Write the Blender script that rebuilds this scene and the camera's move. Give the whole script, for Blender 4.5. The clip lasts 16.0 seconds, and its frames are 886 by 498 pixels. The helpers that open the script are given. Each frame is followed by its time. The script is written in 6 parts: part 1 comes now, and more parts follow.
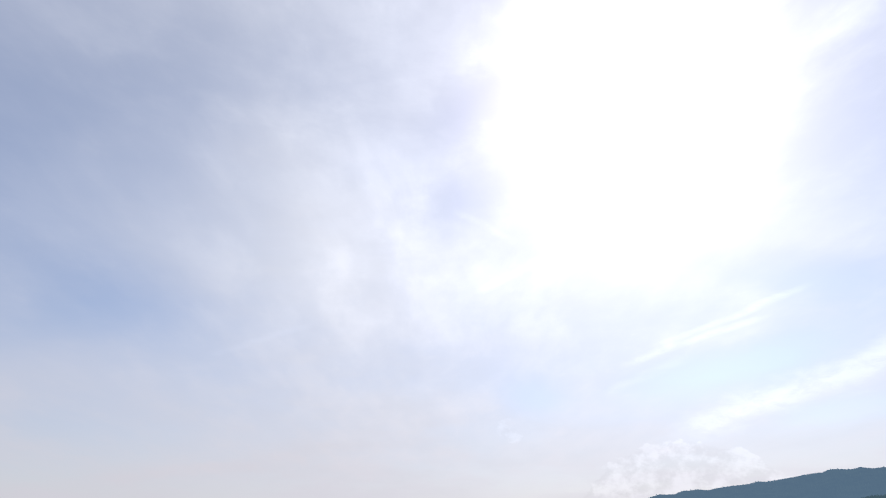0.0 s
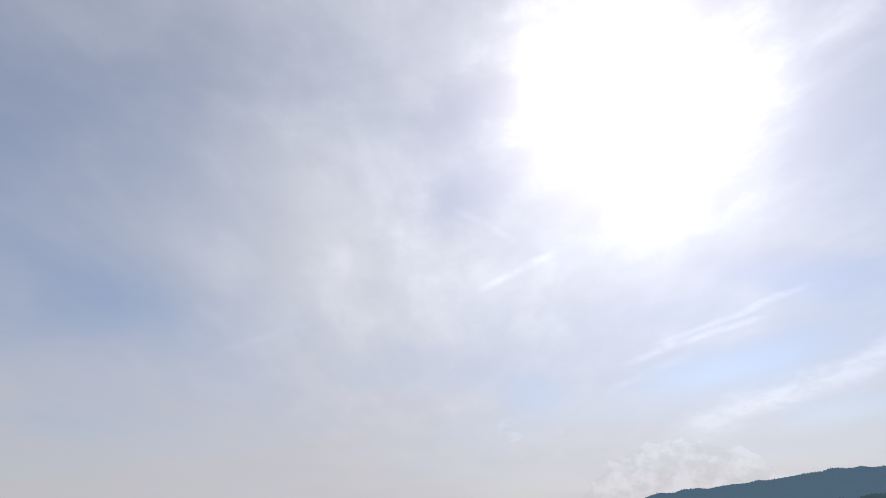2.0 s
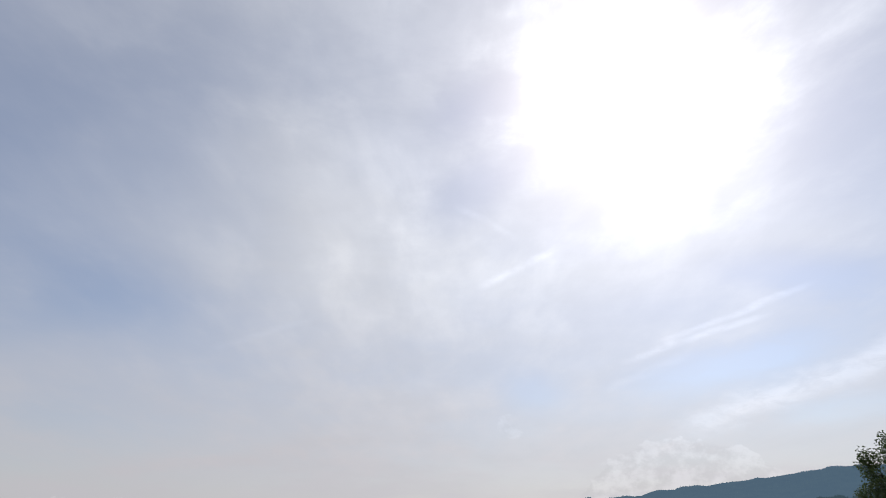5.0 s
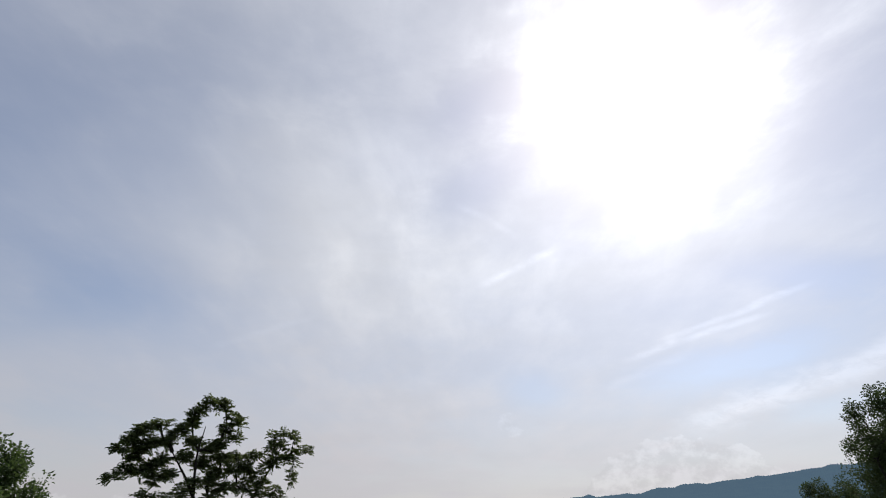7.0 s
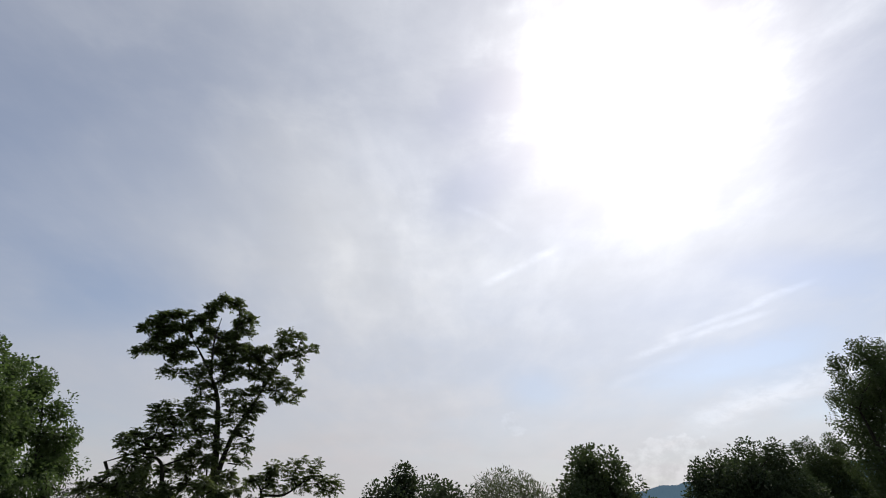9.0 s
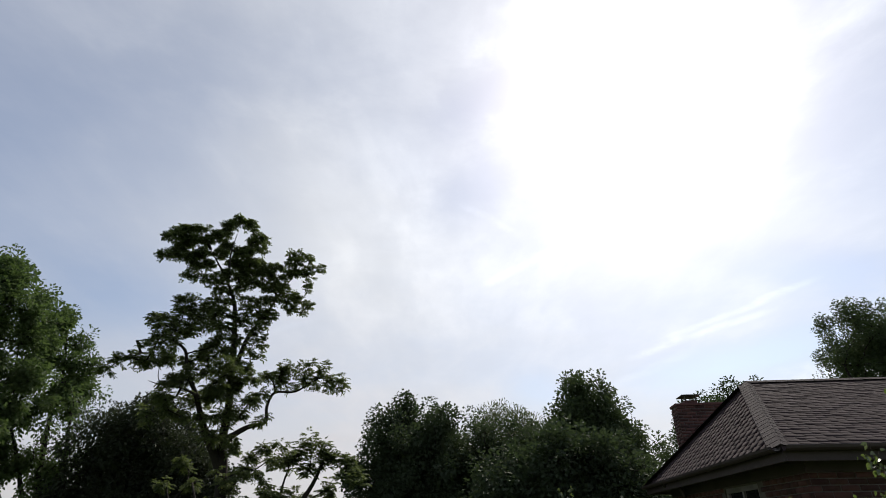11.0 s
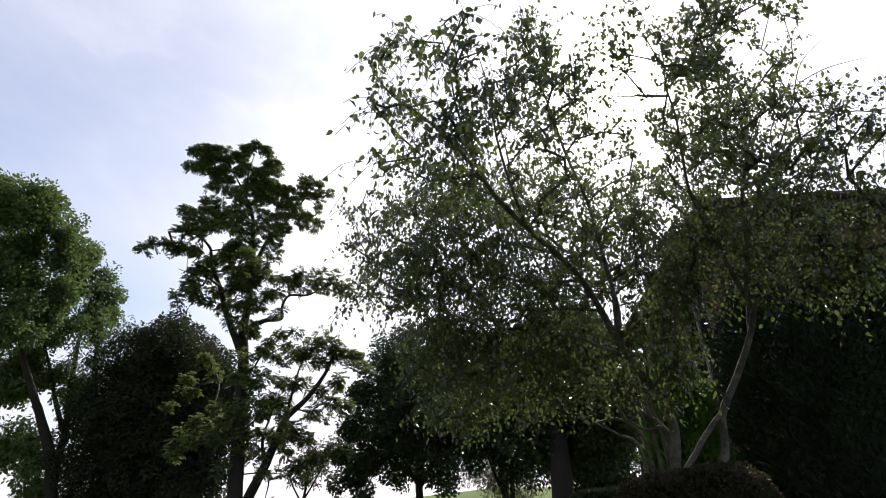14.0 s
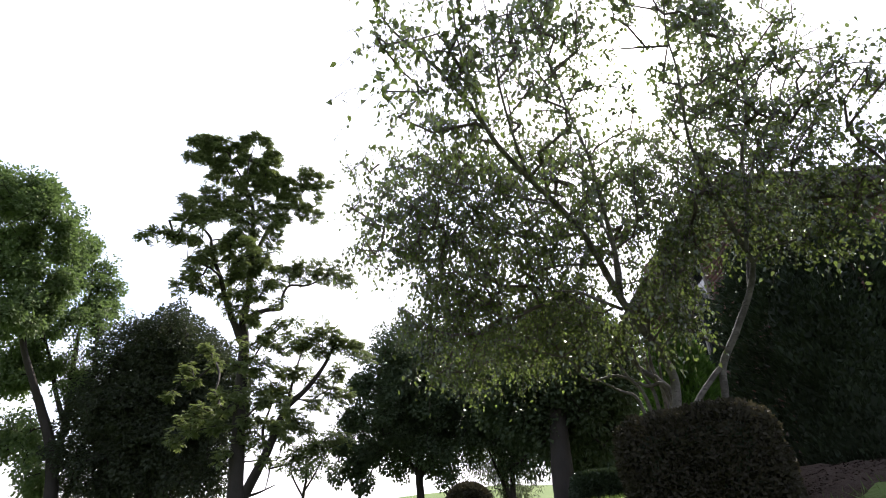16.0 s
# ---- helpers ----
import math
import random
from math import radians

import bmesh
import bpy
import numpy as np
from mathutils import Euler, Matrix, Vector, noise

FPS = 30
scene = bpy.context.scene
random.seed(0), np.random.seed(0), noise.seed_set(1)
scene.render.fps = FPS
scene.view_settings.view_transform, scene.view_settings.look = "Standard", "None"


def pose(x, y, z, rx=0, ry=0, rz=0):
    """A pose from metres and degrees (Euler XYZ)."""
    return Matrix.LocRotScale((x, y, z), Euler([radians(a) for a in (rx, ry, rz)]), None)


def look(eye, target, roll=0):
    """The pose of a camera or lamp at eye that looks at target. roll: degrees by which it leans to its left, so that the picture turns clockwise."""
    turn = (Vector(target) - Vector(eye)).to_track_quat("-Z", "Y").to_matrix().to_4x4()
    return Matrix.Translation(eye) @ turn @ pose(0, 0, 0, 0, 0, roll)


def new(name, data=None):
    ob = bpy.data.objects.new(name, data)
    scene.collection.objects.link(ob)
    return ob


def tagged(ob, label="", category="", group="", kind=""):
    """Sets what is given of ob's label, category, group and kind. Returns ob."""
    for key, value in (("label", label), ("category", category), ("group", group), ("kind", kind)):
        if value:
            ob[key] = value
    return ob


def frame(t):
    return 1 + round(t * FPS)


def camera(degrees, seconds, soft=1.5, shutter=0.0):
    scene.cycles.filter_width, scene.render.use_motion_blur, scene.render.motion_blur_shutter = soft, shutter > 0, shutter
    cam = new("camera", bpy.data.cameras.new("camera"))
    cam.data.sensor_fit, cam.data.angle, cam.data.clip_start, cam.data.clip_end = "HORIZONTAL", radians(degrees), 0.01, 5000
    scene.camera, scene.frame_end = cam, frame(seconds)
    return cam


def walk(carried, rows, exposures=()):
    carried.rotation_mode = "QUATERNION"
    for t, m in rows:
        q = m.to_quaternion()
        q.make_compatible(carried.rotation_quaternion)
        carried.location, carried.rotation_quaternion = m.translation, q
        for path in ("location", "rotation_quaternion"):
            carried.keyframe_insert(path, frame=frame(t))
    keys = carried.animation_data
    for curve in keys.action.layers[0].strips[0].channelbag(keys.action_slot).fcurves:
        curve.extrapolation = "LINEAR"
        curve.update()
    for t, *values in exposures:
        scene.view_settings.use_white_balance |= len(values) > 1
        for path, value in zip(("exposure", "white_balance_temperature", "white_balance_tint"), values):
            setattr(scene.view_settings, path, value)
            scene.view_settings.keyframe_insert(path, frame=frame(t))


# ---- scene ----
cam = camera(80.5, 16.0, soft=0.9)
PATH = [
    (0.0, pose(0.031, 0.009, 19.569, 118.98, 0.52, 0.01)),
    (0.5, pose(0.008, 0.012, 19.055, 118.94, 0.49, 0.02)),
    (1.0, pose(-0.016, 0.015, 18.542, 118.91, 0.45, 0.04)),
    (1.5, pose(-0.042, 0.017, 18.028, 118.88, 0.42, 0.03)),
    (2.0, pose(-0.071, 0.017, 17.515, 118.84, 0.40, 0.03)),
    (2.5, pose(-0.103, 0.012, 17.001, 118.79, 0.37, 0.03)),
    (3.0, pose(-0.135, 0.000, 16.488, 118.74, 0.34, 0.04)),
    (3.5, pose(-0.159, -0.021, 15.974, 118.68, 0.29, 0.03)),
    (4.0, pose(-0.164, -0.055, 15.461, 118.63, 0.23, 0.01)),
    (4.5, pose(-0.185, -0.087, 14.880, 118.58, 0.15, -0.01)),
    (5.0, pose(-0.225, -0.110, 14.189, 118.52, 0.07, -0.02)),
    (5.5, pose(-0.269, -0.118, 13.429, 118.46, -0.01, -0.02)),
    (6.0, pose(-0.301, -0.102, 12.639, 118.41, -0.07, -0.02)),
    (6.5, pose(-0.304, -0.056, 11.860, 118.36, -0.09, -0.00)),
    (7.0, pose(-0.287, 0.007, 11.099, 118.33, -0.08, 0.02)),
    (7.5, pose(-0.250, 0.049, 10.324, 118.31, -0.04, 0.09)),
    (8.0, pose(-0.167, 0.076, 9.519, 118.29, 0.03, 0.20)),
    (8.5, pose(-0.089, 0.033, 8.761, 118.29, 0.10, 0.30)),
    (9.0, pose(-0.007, -0.005, 7.990, 118.29, 0.15, 0.36)),
    (9.5, pose(0.056, -0.028, 7.225, 118.29, 0.20, 0.42)),
    (10.0, pose(0.089, -0.029, 6.475, 118.29, 0.25, 0.48)),
    (10.5, pose(0.105, -0.021, 5.753, 118.29, 0.29, 0.55)),
    (11.0, pose(0.116, -0.015, 5.069, 118.30, 0.33, 0.61)),
    (11.5, pose(0.135, -0.024, 4.432, 118.35, 0.36, 0.67)),
    (12.0, pose(0.163, -0.042, 3.822, 118.41, 0.38, 0.73)),
    (12.5, pose(0.171, -0.049, 3.237, 118.48, 0.40, 0.78)),
    (13.0, pose(0.172, -0.056, 2.669, 118.54, 0.42, 0.82)),
    (13.5, pose(0.172, -0.053, 2.159, 118.60, 0.44, 0.85)),
    (14.0, pose(0.193, -0.051, 1.685, 118.62, 0.46, 0.87)),
    (14.5, pose(0.210, -0.022, 1.377, 118.62, 0.49, 0.89)),
    (15.0, pose(0.205, 0.035, 1.325, 118.60, 0.52, 0.88)),
    (15.5, pose(0.188, 0.075, 1.377, 118.57, 0.53, 0.87)),
    (16.0, pose(0.173, 0.081, 1.400, 118.55, 0.54, 0.86)),
]
walk(cam, PATH, [(0.0, 0.22, 6350, 13), (0.4, 0.0, 6300, 13), (1.0, -0.07, 6350, 13), (2.0, -0.07, 6450, 12), (8.5, -0.07, 6600, 10), (9.2, -0.04, 6650, 9.5), (11.5, 0.24, 6650, 9), (12.5, 0.4, 6800, 10), (13.2, 0.65, 6850, 12), (14.0, 0.9, 6800, 14), (14.5, 1.15, 6750, 15), (15.0, 1.62, 6600, 16), (16.0, 1.83, 6600, 16)])

# ---- light ----
SUN_AZ, SUN_EL = 25.0, 42.8
sun_way = Vector((math.sin(radians(SUN_AZ)) * math.cos(radians(SUN_EL)), math.cos(radians(SUN_AZ)) * math.cos(radians(SUN_EL)), math.sin(radians(SUN_EL))))
sun = new("sun", bpy.data.lights.new("sun", "SUN"))
sun.data.energy, sun.data.angle, sun.data.color = 3.6, radians(1.0), (1.0, 0.95, 0.86)
sun.matrix_world = look(tuple(sun_way * 60), (0, 0, 0))


class Nodes:
    """Short ways to add and join shader nodes."""

    def __init__(self, tree):
        self.tree = tree
        tree.nodes.clear()

    def put(self, kind):
        return self.tree.nodes.new(kind)

    def link(self, a, b):
        if isinstance(a, bpy.types.NodeSocket):
            self.tree.links.new(a, b)
        else:
            b.default_value = a

    def math(self, op, a, b=0.0, c=0.0, clamp=False):
        n = self.put("ShaderNodeMath")
        n.operation, n.use_clamp = op, clamp
        for i, v in enumerate((a, b, c)):
            self.link(v, n.inputs[i])
        return n.outputs[0]

    def vec(self, op, a, b=(0, 0, 0)):
        n = self.put("ShaderNodeVectorMath")
        n.operation = op
        self.link(a, n.inputs[0])
        self.link(b, n.inputs[1])
        return n.outputs["Value"] if op in ("DOT_PRODUCT", "LENGTH", "DISTANCE") else n.outputs[0]

    def scaled(self, v, factor):
        n = self.put("ShaderNodeVectorMath")
        n.operation = "SCALE"
        self.link(v, n.inputs[0])
        self.link(factor, n.inputs["Scale"])
        return n.outputs[0]

    def mapping(self, v, rot=(0, 0, 0), scale=(1, 1, 1), loc=(0, 0, 0)):
        n = self.put("ShaderNodeMapping")
        self.link(v, n.inputs["Vector"])
        n.inputs["Location"].default_value, n.inputs["Rotation"].default_value, n.inputs["Scale"].default_value = loc, rot, scale
        return n.outputs[0]

    def noise(self, v, scale, detail=4.0, rough=0.5, warp=0.0):
        n = self.put("ShaderNodeTexNoise")
        if v is not None:
            self.link(v, n.inputs["Vector"])
        n.inputs["Scale"].default_value, n.inputs["Detail"].default_value = scale, detail
        n.inputs["Roughness"].default_value, n.inputs["Distortion"].default_value = rough, warp
        return n.outputs["Fac"]

    def smooth(self, v, lo, hi, a=0.0, b=1.0):
        n = self.put("ShaderNodeMapRange")
        n.interpolation_type = "SMOOTHSTEP"
        for i, x in enumerate((v, lo, hi, a, b)):
            self.link(x, n.inputs[i])
        return n.outputs[0]

    def mix(self, fac, a, b, blend="MIX"):
        n = self.put("ShaderNodeMix")
        n.data_type, n.blend_type = "RGBA", blend
        self.link(fac, n.inputs["Factor"])
        for v, s in ((a, n.inputs[6]), (b, n.inputs[7])):
            self.link((*v, 1.0) if isinstance(v, tuple) and len(v) == 3 else v, s)
        return n.outputs[2]


STREAKS = [((24.0, 8.8), (44.0, 13.8), 0.034, 0.36), ((24.0, 17.0), (37.1, 19.9), 0.008, 0.26), ((20.0, 15.6), (33.0, 18.0), 0.009, 0.24), ((4.8, 24.4), (14.0, 27.8), 0.012, 0.26), ((-24.1, 16.3), (-14.3, 20.4), 0.01, 0.07), ((17.0, 13.0), (26.0, 15.5), 0.012, 0.08), ((9.0, 29.5), (2.0, 33.0), 0.012, 0.12)]
VEIL = [(-19, 39, 0.5, 0.34, 10, 0.2), (-9, 25, 0.48, 0.3, 0, 0.12), (-34, 8, 0.2, 0.07, 15, -0.14), (-41.3, 32.9, 0.29, 0.176, 25, -0.16), (-34.1, 20.5, 0.14, 0.065, 2, -0.22), (6.6, 43.8, 0.114, 0.062, 15, -0.32), (5.2, 35.5, 0.128, 0.059, 32, -0.3), (-4.8, 39.8, 0.159, 0.159, 3, -0.08), (28.1, 13.9, 0.141, 0.042, 5, -0.5), (9.8, 13.0, 0.062, 0.041, -3, -0.24), (38.3, 20.6, 0.132, 0.04, -21, -0.3), (38, 15.5, 0.15, 0.04, 10, -0.2), (37.1, 9.2, 0.091, 0.023, 5, -0.28), (-26.7, 44.9, 0.241, 0.087, 19, -0.1), (45.2, 33.5, 0.093, 0.101, 1, -0.12), (-10.8, 23.7, 0.34, 0.22, -11, 0.16), (-26.6, 9.0, 0.412, 0.11, 4, 0.1), (23.2, 26.2, 0.233, 0.061, 4, 0.12), (39.7, 23.3, 0.114, 0.044, -9, 0.14), (-8.4, 9.8, 0.253, 0.101, 1, 0.05)]
# the sky: clear-sky model under a thin veil of cirrus that scatters the sun forward, small cumulus low down
world = bpy.data.worlds.new("sky")
scene.world = world
world.use_nodes = True
N = Nodes(world.node_tree)
way = N.vec("NORMALIZE", N.put("ShaderNodeTexCoord").outputs["Generated"])
sky = N.put("ShaderNodeTexSky")
sky.sky_type, sky.sun_disc, sky.sun_elevation, sky.sun_rotation = "NISHITA", False, radians(SUN_EL), radians(SUN_AZ)
sky.dust_density, sky.air_density = 1.0, 1.0
parts_xyz = N.put("ShaderNodeSeparateXYZ")
N.link(way, parts_xyz.inputs[0])
up = N.math("MAXIMUM", parts_xyz.outputs[2], 0.0)
veil = N.scaled(way, N.math("DIVIDE", 1.0, N.math("ADD", up, 0.16)))
near_sun = N.math("MAXIMUM", N.vec("DOT_PRODUCT", way, tuple(sun_way)), 0.0)
broad = N.noise(N.mapping(veil, rot=(0, 0, radians(-28)), scale=(1.0, 1.3, 1.0), loc=(0.3, 0.6, 0)), 1.3, 4.0, 0.5, 0.15)
wisps = N.noise(N.mapping(veil, rot=(0, 0, radians(32)), scale=(2.2, 1.0, 1.0), loc=(2.3, 0.1, 0)), 2.4, 6.0, 0.55, 0.15)
fine = N.noise(N.mapping(way, rot=(0, 0, radians(-20)), scale=(1.0, 1.0, 2.6)), 7.0, 7.0, 0.58, 0.1)
shred = N.noise(N.mapping(way, rot=(0, radians(-18), radians(-20)), scale=(1.0, 1.0, 2.2)), 24.0, 8.0, 0.62, 0.4)
cover = N.math("ADD", N.smooth(broad, 0.34, 0.68, 0.36, 0.48), N.smooth(wisps, 0.4, 0.75, 0.0, 0.08))
cover = N.math("ADD", cover, N.smooth(fine, 0.38, 0.75, 0.0, 0.06))
cover = N.math("ADD", cover, N.smooth(shred, 0.4, 0.75, 0.0, 0.022))
low_band = N.smooth(up, 0.0, 0.36, 0.44, 0.0)
cover = N.math("ADD", cover, low_band)


def toward(az, el):
    return Vector((math.sin(radians(az)) * math.cos(radians(el)), math.cos(radians(az)) * math.cos(radians(el)), math.sin(radians(el))))


def veil_patch(az, el, wide, tall, tilt, amount):
    """A thicker or thinner place in the veil: a ragged ellipse round a direction."""
    mid = toward(az, el)
    right = Vector((math.cos(radians(az)), -math.sin(radians(az)), 0))
    upward = right.cross(mid)
    c, s = math.cos(radians(tilt)), math.sin(radians(tilt))
    u = N.math("DIVIDE", N.vec("DOT_PRODUCT", way, tuple(right * c + upward * s)), wide)
    v = N.math("DIVIDE", N.vec("DOT_PRODUCT", way, tuple(upward * c - right * s)), tall)
    off = N.math("SQRT", N.math("ADD", N.math("MULTIPLY", u, u), N.math("MULTIPLY", v, v)))
    off = N.math("ADD", off, N.math("ADD", N.math("MULTIPLY", N.math("SUBTRACT", fine, 0.5), 0.8), N.math("MULTIPLY", N.math("SUBTRACT", shred, 0.5), 0.2)))
    ahead = N.smooth(N.vec("DOT_PRODUCT", way, tuple(mid)), 0.2, 0.5)
    return N.math("MULTIPLY", N.math("MULTIPLY", N.smooth(off, 1.5, 0.05), ahead), amount)


def streak(a, b, wide, strength):
    """A drawn-out wisp between two directions of the sky, ragged by noise."""
    a, b = toward(*a), toward(*b)
    mid, across = (a + b).normalized(), a.cross(b).normalized()
    off = N.math("ABSOLUTE", N.math("ADD", N.vec("DOT_PRODUCT", way, tuple(across)), N.math("MULTIPLY", N.math("SUBTRACT", fine, 0.5), wide * 2.2)))
    reach = a.dot(mid)
    ends = N.smooth(N.vec("DOT_PRODUCT", way, tuple(mid)), 1 - (1 - reach) * 1.5, 1 - (1 - reach) * 0.4)
    torn = N.smooth(shred, 0.34, 0.62, 0.4, 1.0)
    return N.math("MULTIPLY", N.math("MULTIPLY", N.math("MULTIPLY", N.smooth(off, wide, 0.0), ends), torn), strength)


for az, el, wide, tall, tilt, amount in VEIL:
    cover = N.math("ADD", cover, veil_patch(az, el, wide, tall, tilt, amount))
cover = N.math("MAXIMUM", N.math("MINIMUM", cover, 1.0), 0.06)
streaks = 0.0
for a, b, wide, strength in STREAKS:
    streaks = N.math("ADD", streaks, streak(a, b, wide, strength))
soft_sun = N.math("ADD", near_sun, N.math("ADD", N.math("MULTIPLY", N.math("SUBTRACT", wisps, 0.5), 0.08), N.math("MULTIPLY", N.math("SUBTRACT", fine, 0.5), 0.07)))
soft_sun = N.math("MAXIMUM", N.math("MINIMUM", soft_sun, 1.0), 0.0)
# forward-scattered sunlight in the veil, stronger where the veil is thicker
thick = N.math("ADD", 0.1, N.math("MULTIPLY", cover, 1.45))
glow = N.math("ADD", N.math("MULTIPLY", N.math("POWER", soft_sun, 4.0), 2.5), N.math("MULTIPLY", N.math("POWER", soft_sun, 18.0), 1.9))
side_sun = N.math("MAXIMUM", N.vec("DOT_PRODUCT", way, tuple(toward(41.0, 36.0))), 0.0)
glow = N.math("ADD", glow, N.math("MULTIPLY", N.math("POWER", side_sun, 14.0), 0.6))
glow = N.math("ADD", glow, N.math("MULTIPLY", N.math("POWER", soft_sun, 90.0), 4.0))
glow = N.math("MULTIPLY", glow, N.math("ADD", N.smooth(wisps, 0.32, 0.68, 0.9, 1.04), N.smooth(fine, 0.35, 0.68, -0.03, 0.05)))
glow = N.math("MULTIPLY", N.math("ADD", glow, N.math("MULTIPLY", N.math("POWER", near_sun, 900.0), 160.0)), thick)
# cumulus bank low over the mountain, and a stray puff
puff_shape = N.noise(N.mapping(way, scale=(1.0, 1.0, 1.3)), 30.0, 8.0, 0.62)
bank = N.math("ADD", up, N.math("MULTIPLY", N.math("SUBTRACT", puff_shape, 0.5), -0.07))
bank = N.math("SUBTRACT", bank, N.smooth(N.vec("DOT_PRODUCT", way, tuple(toward(22.8, 4.0))), math.cos(radians(11.0)), math.cos(radians(0.5)), 0.0, 0.098))
puffs = N.smooth(bank, 0.044, 0.037)
stray = N.math("ADD", N.vec("DOT_PRODUCT", way, tuple(toward(7.0, 9.6))), N.math("MULTIPLY", N.math("SUBTRACT", puff_shape, 0.5), 0.0012))
puffs = N.math("ADD", puffs, N.smooth(stray, math.cos(radians(1.3)), math.cos(radians(0.6)), 0.0, 0.7), clamp=True)
behind = N.smooth(N.vec("DOT_PRODUCT", way, tuple(sun_way)), -0.5, 0.4, 3.5, 5.5)
glow = N.math("MULTIPLY", glow, N.smooth(up, 0.02, 0.42, 0.55, 1.0))
lit = N.math("ADD", behind, glow)
blue = N.mix(1.0, sky.outputs[0], (0.96, 0.99, 1.06), "MULTIPLY")
far_tone = N.smooth(near_sun, 0.85, 0.45)
haze = N.scaled(N.mix(N.smooth(up, 0.05, 0.45), (0.975, 0.963, 1.022), N.mix(far_tone, (0.943, 0.972, 1.036), (0.91, 0.965, 1.11))), lit)
mixed = N.mix(cover, blue, haze)
mixed = N.mix(1.0, mixed, N.scaled((1.0, 0.99, 0.97), N.math("MULTIPLY", glow, 0.35)), "ADD")
mixed = N.scaled(mixed, N.math("ADD", 1.0, N.math("MULTIPLY", streaks, 0.55)))
puff_tone = N.math("ADD", 1.0, N.math("MULTIPLY", puffs, N.smooth(puff_shape, 0.38, 0.64, -0.05, 0.1)))
mixed = N.scaled(mixed, puff_tone)
ground_of_sky = N.put("ShaderNodeBackground")
N.link(mixed, ground_of_sky.inputs["Color"])
ground_of_sky.inputs["Strength"].default_value = 0.10
N.link(ground_of_sky.outputs[0], N.put("ShaderNodeOutputWorld").inputs[0])


# ---- materials ----
def material(name):
    m = bpy.data.materials.new(name)
    m.use_nodes = True
    n = Nodes(m.node_tree)
    return m, n


def finish(n, shader):
    n.link(shader, n.put("ShaderNodeOutputMaterial").inputs[0])


def principled(n, colour, rough=0.8, metal=0.0, bump=None, bump_strength=0.3, bump_far=0.01, spec=0.5):
    s = n.put("ShaderNodeBsdfPrincipled")
    n.link((*colour, 1.0) if isinstance(colour, tuple) else colour, s.inputs["Base Color"])
    n.link(rough, s.inputs["Roughness"])
    s.inputs["Metallic"].default_value = metal
    s.inputs["Specular IOR Level"].default_value = spec
    if bump is not None:
        b = n.put("ShaderNodeBump")
        b.inputs["Strength"].default_value, b.inputs["Distance"].default_value = bump_strength, bump_far
        n.link(bump, b.inputs["Height"])
        n.link(b.outputs[0], s.inputs["Normal"])
    return s.outputs[0]


def leaf_material(name, dark, light, through_colour, through_share=0.4, rough=0.5, gloss=0.4):
    m, n = material(name)
    at = n.put("ShaderNodeTexCoord").outputs["Object"]
    each = n.put("ShaderNodeNewGeometry").outputs["Random Per Island"]
    patch = n.noise(at, 0.9, 3.0)
    fac = n.math("ADD", n.math("MULTIPLY", each, 0.6), n.math("MULTIPLY", patch, 0.5), clamp=True)
    col = n.mix(fac, dark, light)
    thin = n.put("ShaderNodeBsdfTranslucent")
    n.link(n.mix(n.math("MULTIPLY", each, 0.5), through_colour, light), thin.inputs[0])
    both = n.put("ShaderNodeMixShader")
    both.inputs[0].default_value = through_share
    n.link(principled(n, col, rough, spec=gloss), both.inputs[1])
    n.link(thin.outputs[0], both.inputs[2])
    finish(n, both.outputs[0])
    return m


def bark_material(name, dark, light, scale=9.0, flat=4.0):
    m, n = material(name)
    at = n.put("ShaderNodeTexCoord").outputs["Object"]
    ridges = n.noise(n.mapping(at, scale=(flat, flat, 1.0)), scale, 6.0, 0.65, 0.6)
    stain = n.noise(at, 2.2, 3.0)
    col = n.mix(n.math("MULTIPLY", n.math("ADD", ridges, stain), 0.5), dark, light)
    finish(n, principled(n, col, 0.9, bump=ridges, bump_strength=0.7, bump_far=0.02, spec=0.2))
    return m


def plain_material(name, a, b, scale=6.0, rough=0.7, bump=0.2, metal=0.0, far=0.005, spec=0.4, random_share=0.0):
    m, n = material(name)
    at = n.put("ShaderNodeTexCoord").outputs["Object"]
    big, fine = n.noise(at, scale, 3.0), n.noise(at, scale * 14, 4.0, 0.6)
    fac = n.math("ADD", n.math("MULTIPLY", big, 0.6), n.math("MULTIPLY", fine, 0.4))
    if random_share:
        ob = n.put("ShaderNodeObjectInfo").outputs["Random"]
        isl = n.put("ShaderNodeNewGeometry").outputs["Random Per Island"]
        fac = n.math("ADD", n.math("MULTIPLY", fac, 1 - random_share), n.math("MULTIPLY", n.math("FRACT", n.math("ADD", ob, isl)), random_share))
    fac = n.smooth(fac, 0.25, 0.75)
    finish(n, principled(n, n.mix(fac, a, b), rough, metal, fine, bump, far, spec))
    return m


walnut_leaf = leaf_material("walnut leaf", (0.04, 0.056, 0.028), (0.125, 0.15, 0.065), (0.16, 0.21, 0.055), 0.38, 0.6, 0.2)
ash_leaf = leaf_material("ash leaf", (0.035, 0.058, 0.024), (0.11, 0.15, 0.06), (0.12, 0.19, 0.05), 0.34, 0.65, 0.15)
purple_leaf = leaf_material("purple-green leaf", (0.022, 0.027, 0.019), (0.052, 0.062, 0.036), (0.046, 0.064, 0.022), 0.22, 0.65, 0.12)
maple_leaf = leaf_material("dark maple leaf", (0.03, 0.044, 0.027), (0.07, 0.09, 0.048), (0.065, 0.1, 0.034), 0.25, 0.7, 0.1)
